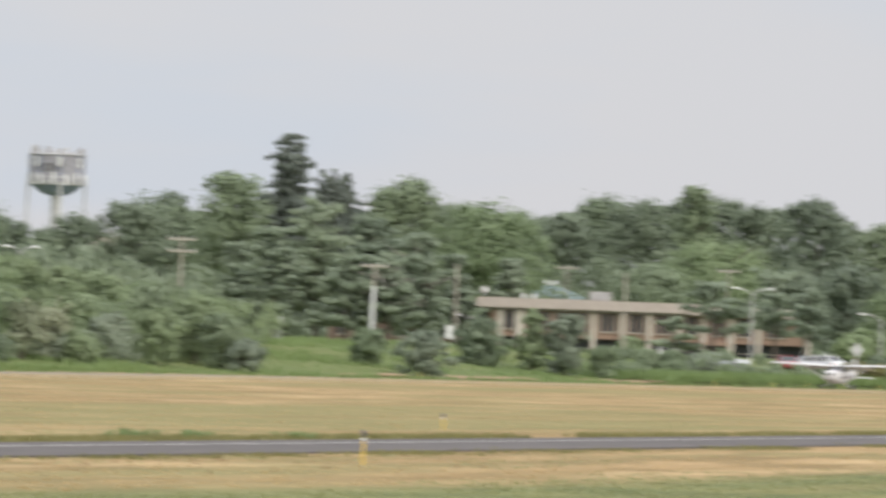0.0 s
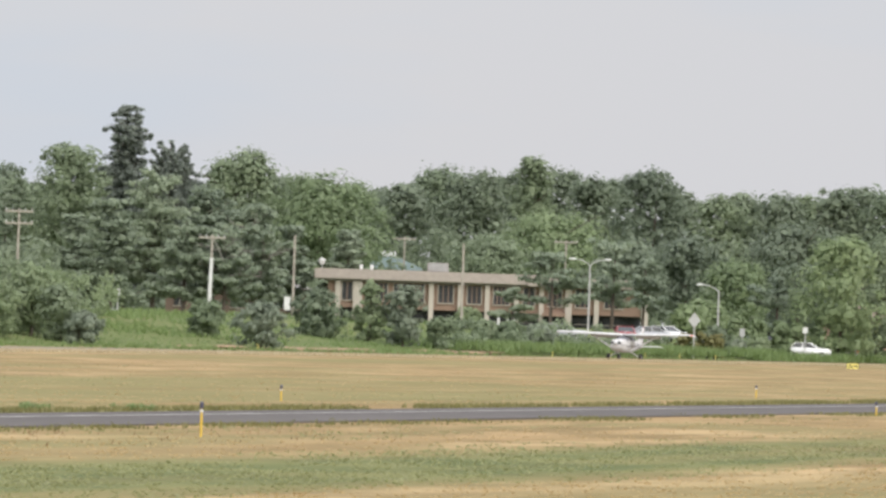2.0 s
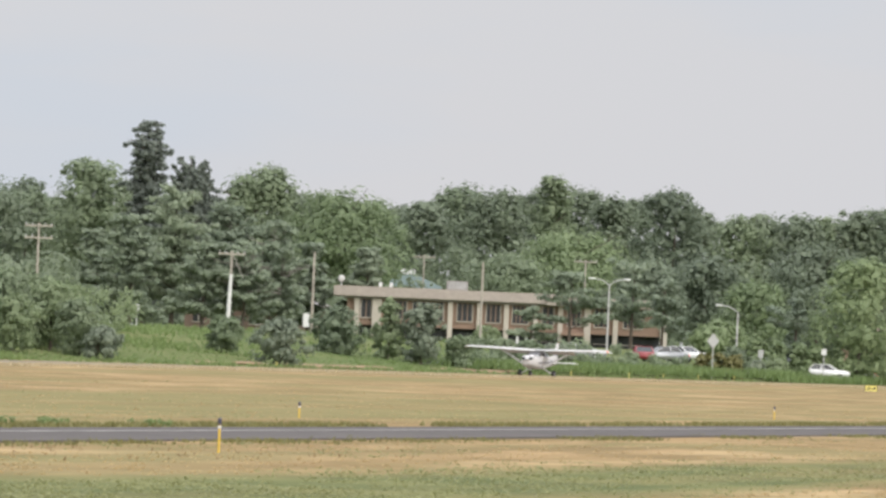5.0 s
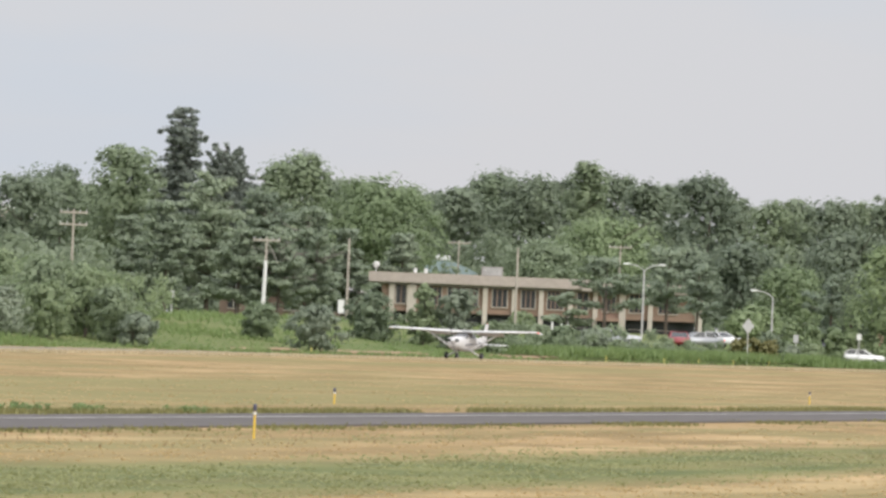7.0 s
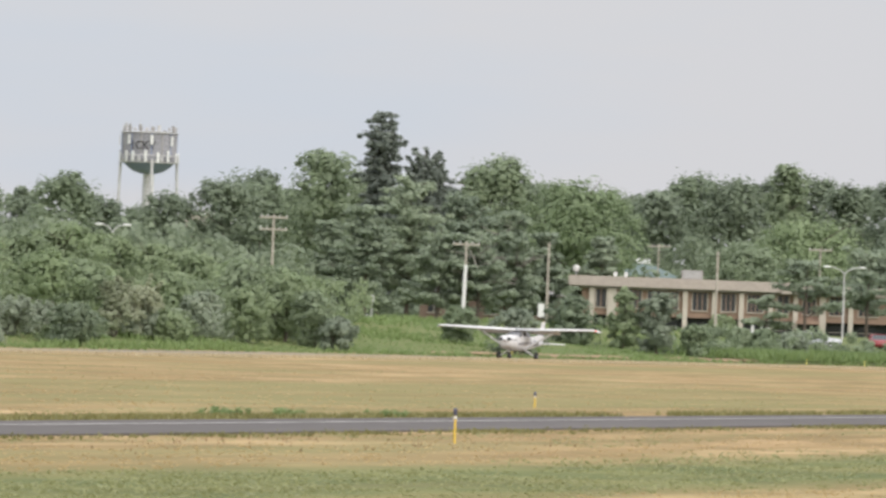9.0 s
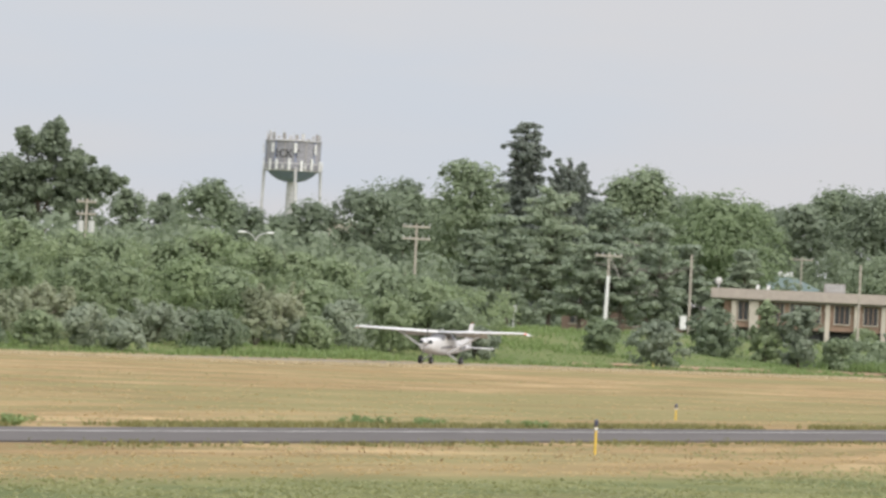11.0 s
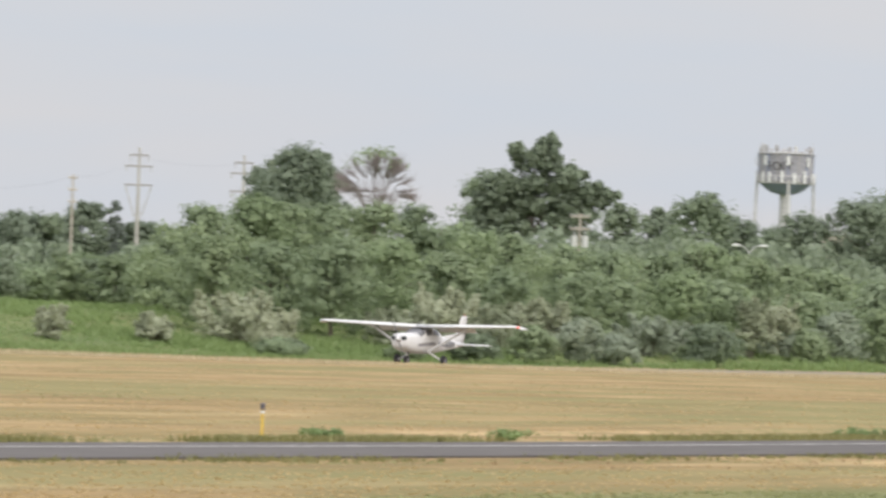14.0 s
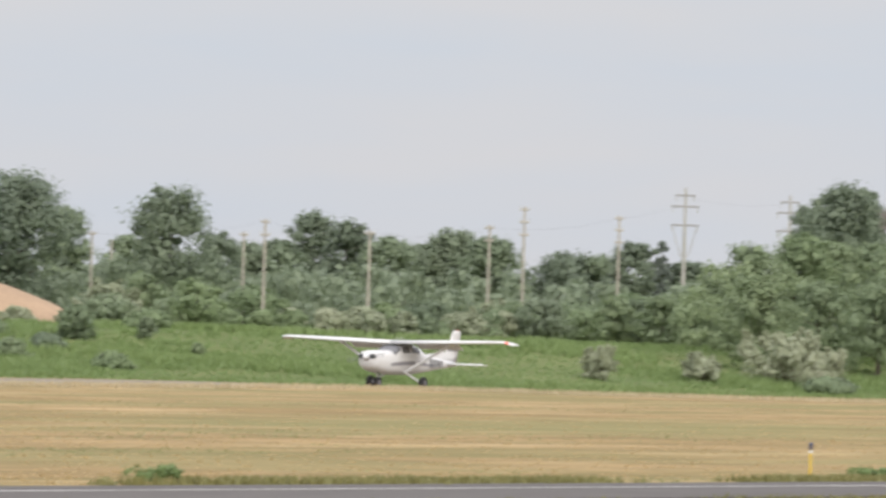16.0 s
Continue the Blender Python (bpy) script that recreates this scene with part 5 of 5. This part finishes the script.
# ---- buildings ----
def office():
    ob = thing("office_building", -224.5, 694.6, 2.0, "long two-storey tan brick office building with pale columns", "building", turn=16.7)
    part("upper_wall", boxed(0.4, 32.8, 0.0, 14, 1.75, 4.6), BRICK_TAN, ob, "tan brick upper storey")
    # near-black wall colour stands in for the shade of the recess
    part("lower_wall", boxed(0.4, 32.8, 1.6, 13.8, -0.3, 1.75), VENT_AND_SHADE, ob, "recessed ground floor wall, its shade put in as near-black colour")
    part("soffit_band", boxed(0.0, 33.2, -0.35, 14.2, 4.45, 4.70), ROOF_GREY, ob, "dark band under the fascia")
    part("fascia", boxed(-1.0, 22.2, -1.1, 15, 4.66, 5.70, bevel=0.05), FASCIA, ob, "beige fascia")
    part("lower_fascia", boxed(21.0, 33.6, -1.6, 15, 4.55, 5.45, bevel=0.05), FASCIA, ob, "beige fascia of the second wing")
    for x, w in ((1.45, 0.55), (3.5, 0.95), (11.1, 0.5), (14.1, 0.5), (16.9, 0.5), (19.9, 0.5), (22.5, 0.5), (25.3, 0.7), (28.2, 0.5), (33.2, 0.7)):
        part("column", boxed(x - w / 2, x + w / 2, -0.55, 0.05, -0.3, 4.5, bevel=0.03), CONCRETE, ob, "pale concrete column")
    bays = [(1.85, 2.95), (4.4, 6.6), (7.2, 10.4), (11.8, 13.4), (14.8, 16.3), (17.5, 19.2), (20.6, 21.8), (23.2, 24.6), (26.0, 27.5), (29.0, 31.0)]
    for a, b in bays:
        win = part("window", boxed(a, b, -0.06, -0.02, 2.55, 4.35), GLASS_DARK, ob, "tall dark window")
        n = max(2, int((b - a) / 0.42))
        for k in range(n + 1):
            x = a + (b - a) * k / n
            part("mullion", boxed(x - 0.05, x + 0.05, -0.14, -0.03, 2.5, 4.4), CONCRETE if k in (0, n) else BRICK_TAN, win)
        part("sill", boxed(a - 0.05, b + 0.05, -0.2, -0.03, 2.42, 2.52), CONCRETE, win)
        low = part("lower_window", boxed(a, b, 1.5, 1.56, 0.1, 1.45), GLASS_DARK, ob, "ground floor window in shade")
        part("frame", boxed(a, b, 1.46, 1.52, 0.72, 0.8), CONCRETE, low)
    for x in (18.0, 18.9, 19.6):
        part("bollard", boxed(x, x + 0.25, -2.6, -2.4, -0.2, 1.2, bevel=0.03), WHITE_PAINT, ob, "white bollard")
    part("entrance_canopy", boxed(22.6, 25.0, -2.2, 0, 1.5, 1.85, bevel=0.04), BRICK_TAN, ob)
    unit = part("roof_unit", boxed(10.6, 12.8, 1, 3, 5.7, 6.65, bevel=0.04), ROOF_GREY, ob, "grey rooftop unit")
    for k in range(6):
        part("louvre", boxed(10.8, 12.6, 0.94, 1.01, 5.85 + 0.12 * k, 5.91 + 0.12 * k), GALVANISED, unit)
    for x in (3.6, 4.7):
        part("vent_cap", boxed(x, x + 0.35, 0, 0.4, 5.7, 6.2, bevel=0.05), WHITE_PAINT, ob, "white roof vent")
    dx = -0.3
    part("dish_mast", rod((dx, 1.0, 5.6), (dx, 1.0, 6.2), 0.05, 0.05, 8), GALVANISED, ob)
    bm = bmesh.new()
    bmesh.ops.create_uvsphere(bm, u_segments=14, v_segments=10, radius=1, matrix=pose(dx, 0.9, 6.45, 20) @ Matrix.Diagonal((0.36, 0.1, 0.36, 1)))
    part("satellite_dish", bm, WHITE_PAINT, ob, "white satellite dish", True)


def brown_house(bearing, dist, width, height, turn, wall, roof, label, roof_rise=1.2, group=""):
    x, y = spot(bearing, dist)
    ob = thing("low_building", x, y, rise(x), label, "building", group, turn)
    part("wall", boxed(-width / 2, width / 2, 0, 9, -0.3, height), wall, ob)
    bm = bmesh.new()
    e, h = 0.6, roof_rise
    a = [bm.verts.new(c) for c in ((-width / 2 - e, -e, height), (width / 2 + e, -e, height), (width / 2 + e, 9 + e, height), (-width / 2 - e, 9 + e, height))]
    b = [bm.verts.new(c) for c in ((-width / 2 + 3.2, 4.5, height + h), (width / 2 - 3.2, 4.5, height + h))]
    bm.faces.new((a[0], a[1], b[1], b[0])), bm.faces.new((a[1], a[2], b[1])), bm.faces.new((a[2], a[3], b[0], b[1])), bm.faces.new((a[3], a[0], b[0])), bm.faces.new(a[::-1])
    bmesh.ops.recalc_face_normals(bm, faces=bm.faces)
    part("roof", bm, roof, ob)
    part("gutter", boxed(-width / 2 - e, width / 2 + e, -e - 0.12, -e, height - 0.2, height + 0.02), FASCIA, ob)
    n = int(width / 3)
    for k in range(n):
        cx = -width / 2 + (k + 0.5) * width / n
        win = part("window", boxed(cx - 0.6, cx + 0.6, -0.05, -0.02, 1.0, 2.4), GLASS_DARK, ob, "dark window")
        part("frame", boxed(cx - 0.04, cx + 0.04, -0.09, -0.04, 1.0, 2.4), CONCRETE, win)
        part("sill", boxed(cx - 0.7, cx + 0.7, -0.12, -0.02, 0.88, 0.98), CONCRETE, win)
    return ob


office()
brown_house(18.62, 752, 15, 3.2, 18.6, BRICK_DARK, ROOF_GREY, "low brown brick building half hidden by pines", 1.1)
green = brown_house(17.40, 815, 8, 6.0, 17.3, BRICK_TAN, ROOF_GREEN, "building with a green hipped metal roof", 1.7)
part("roof_vent", boxed(-0.9, 0.9, 4.0, 5.0, 7.6, 8.2, bevel=0.05), WHITE_PAINT, green, "white ridge vent")
brown_house(13.5, 720, 9, 3.2, 13.5, BRICK_TAN, BRICK_DARK, "low brick building beyond the car park", 1.0)
for b, d, w, h in ((20.95, 905, 7, 12.6), (28.3, 660, 9, 2.2), (26.8, 640, 5, 2.6)):
    x, y = spot(b, d)
    ob = thing("far_roof", x, y, rise(x), "pale roof of a far building among trees", "building", "far roofs", b)
    part("wall", boxed(-w / 2 + 0.2, w / 2 - 0.2, 0, 6, -0.3, h), CONCRETE, ob)
    part("roof", slab(bmesh.new(), [(-w / 2, h), (w / 2, h), (w / 2 - 0.8, h + 0.6), (-w / 2 + 0.8, h + 0.6)], "y", -0.3, 6.3), WHITE_PAINT, ob)


# ---- car park ----
def car(bearing, dist, turn, paint, label, suv=False):
    x, y = spot(bearing, dist)
    ob = thing("car", x, y, rise(x), label, "car", "parked cars", turn)
    roof = 1.72 if suv else 1.43
    side = [(-2.2, 0.35), (2.2, 0.35), (2.25, 0.75), (2.0, 0.95), (1.15, 1.0), (-1.6, 1.02), (-2.15, 0.95), (-2.25, 0.6)]
    body = slab(bmesh.new(), side, "y", -0.88, 0.88)
    bmesh.ops.bevel(body, geom=list(body.edges), offset=0.07, segments=2, affect="EDGES")
    b = part("body", body, paint, ob, "", True)
    back = -2.0 if suv else -1.55
    cab = bmesh.new()
    lo = [(back, -0.8), (1.05, -0.8), (1.05, 0.8), (back, 0.8)]
    hi = [(back + 0.45, -0.64), (0.25, -0.64), (0.25, 0.64), (back + 0.45, 0.64)]
    a = [cab.verts.new((u, v, 0.98)) for u, v in lo]
    c = [cab.verts.new((u, v, roof)) for u, v in hi]
    cab.faces.new(c)
    for i in range(4):
        cab.faces.new((a[i], a[(i + 1) % 4], c[(i + 1) % 4], c[i]))
    part("glasshouse", cab, GLASS_DARK, ob, "dark car windows")
    part("roof_panel", boxed(back + 0.42, 0.28, -0.66, 0.66, roof - 0.02, roof + 0.05, bevel=0.02), paint, ob)
    for s in (-1, 1):
        for lo_u, hi_u in ((back, back + 0.45), (-0.45, -0.4), (1.05, 0.25)):
            part("pillar", rod((lo_u, s * 0.81, 0.97), (hi_u, s * 0.65, roof + 0.01), 0.06, 0.05, 6), paint, ob)
        for u in (-1.35, 1.35):
            w = part("wheel", rod((u, s * 0.72, 0.32), (u, s * 0.92, 0.32), 0.32, 0.32, 16), RUBBER, ob)
            part("rim", rod((u, s * 0.86, 0.32), (u, s * 0.935, 0.32), 0.19, 0.19, 10), GALVANISED, w)
        part("headlight", boxed(2.12, 2.24, s * 0.72 - 0.15, s * 0.72 + 0.15, 0.66, 0.8, bevel=0.02), WHITE_PAINT, ob)
        part("tail_light", boxed(-2.25, -2.16, s * 0.72 - 0.12, s * 0.72 + 0.12, 0.7, 0.86, bevel=0.02), NAV_RED, ob)


car(15.46, 622, 290, CAR_RED, "red hatchback parked behind the bank")
car(15.30, 630, 215, CAR_SILVER, "silver estate car parked behind the bank")
car(15.13, 640, 330, CAR_WHITE, "white saloon parked behind the bank")
car(15.97, 603, 15, CAR_SILVER, "silver saloon parked near the lamp")
car(13.98, 652, 12, CAR_WHITE, "white saloon parked at the edge of the car park")
car(13.76, 660, 190, CAR_WHITE, "white saloon beside another white car")
car(14.62, 662, 14, CAR_DARK, "dark blue car parked among bushes")
car(14.35, 670, 195, CAR_DARK, "dark car parked behind bushes", True)

hx, hy = spot(14.85, 612)
ob = thing("clipped_hedge", hx, hy, rise(hx), "brownish clipped hedge at the car park", "hedge", turn=14.9)
v, f = leaves([(random.uniform(-1.9, 1.9), random.uniform(-0.4, 0.4), random.uniform(0.2, 2.0)) for _ in range(80)], [0.32] * 80, 30, 0.2)
raw("foliage", v, f, WEED, ob)

# sandy mound beyond the meadow
mx, my = spot(32.6, 484)
bm = bmesh.new()
rings = []
for k, (r, z) in enumerate(((11.8, -0.3), (9.8, 0.45), (7.2, 1.55), (4.8, 2.45), (2.7, 3.05), (1.0, 3.25))):
    rings.append([bm.verts.new((r * (1 + 0.06 * noise.noise((a * 0.7, k, 0))) * math.cos(a * math.pi / 16), r * math.sin(a * math.pi / 16) * 0.8, z + 0.15 * noise.noise((a, k, 2)))) for a in range(32)])
for a, b in zip(rings, rings[1:]):
    for j in range(32):
        bm.faces.new((a[j], a[(j + 1) % 32], b[(j + 1) % 32], b[j]))
bm.faces.new(rings[-1])
bmesh.ops.recalc_face_normals(bm, faces=bm.faces)
md = part("sand_mound", bm, SAND, None, "", True)
md.location = (mx, my, rise(mx))
tagged(md, "smooth mound of sandy orange soil", "mound", kind="stuff")


# ---- what moves ----
ALONG = [(0.0, 537.5), (1.0, 531.0), (2.0, 522.6), (3.5, 509.8), (4.5, 499.4), (7.0, 467.0), (9.0, 434.8), (11.5, 382.2), (12.5, 358.2), (13.5, 333.0), (14.5, 305.5), (15.0, 291.0), (16.0, 261.05)]


def motions():
    walk(plane, [(t, pose(RUNWAY, y, dip(RUNWAY, y) + 0.03)) for t, y in ALONG])
    walk(propeller, [(k / 10, pose(0, -2.74, 1.27, 0, 77 * k, 0)) for k in range(161)])


motions()
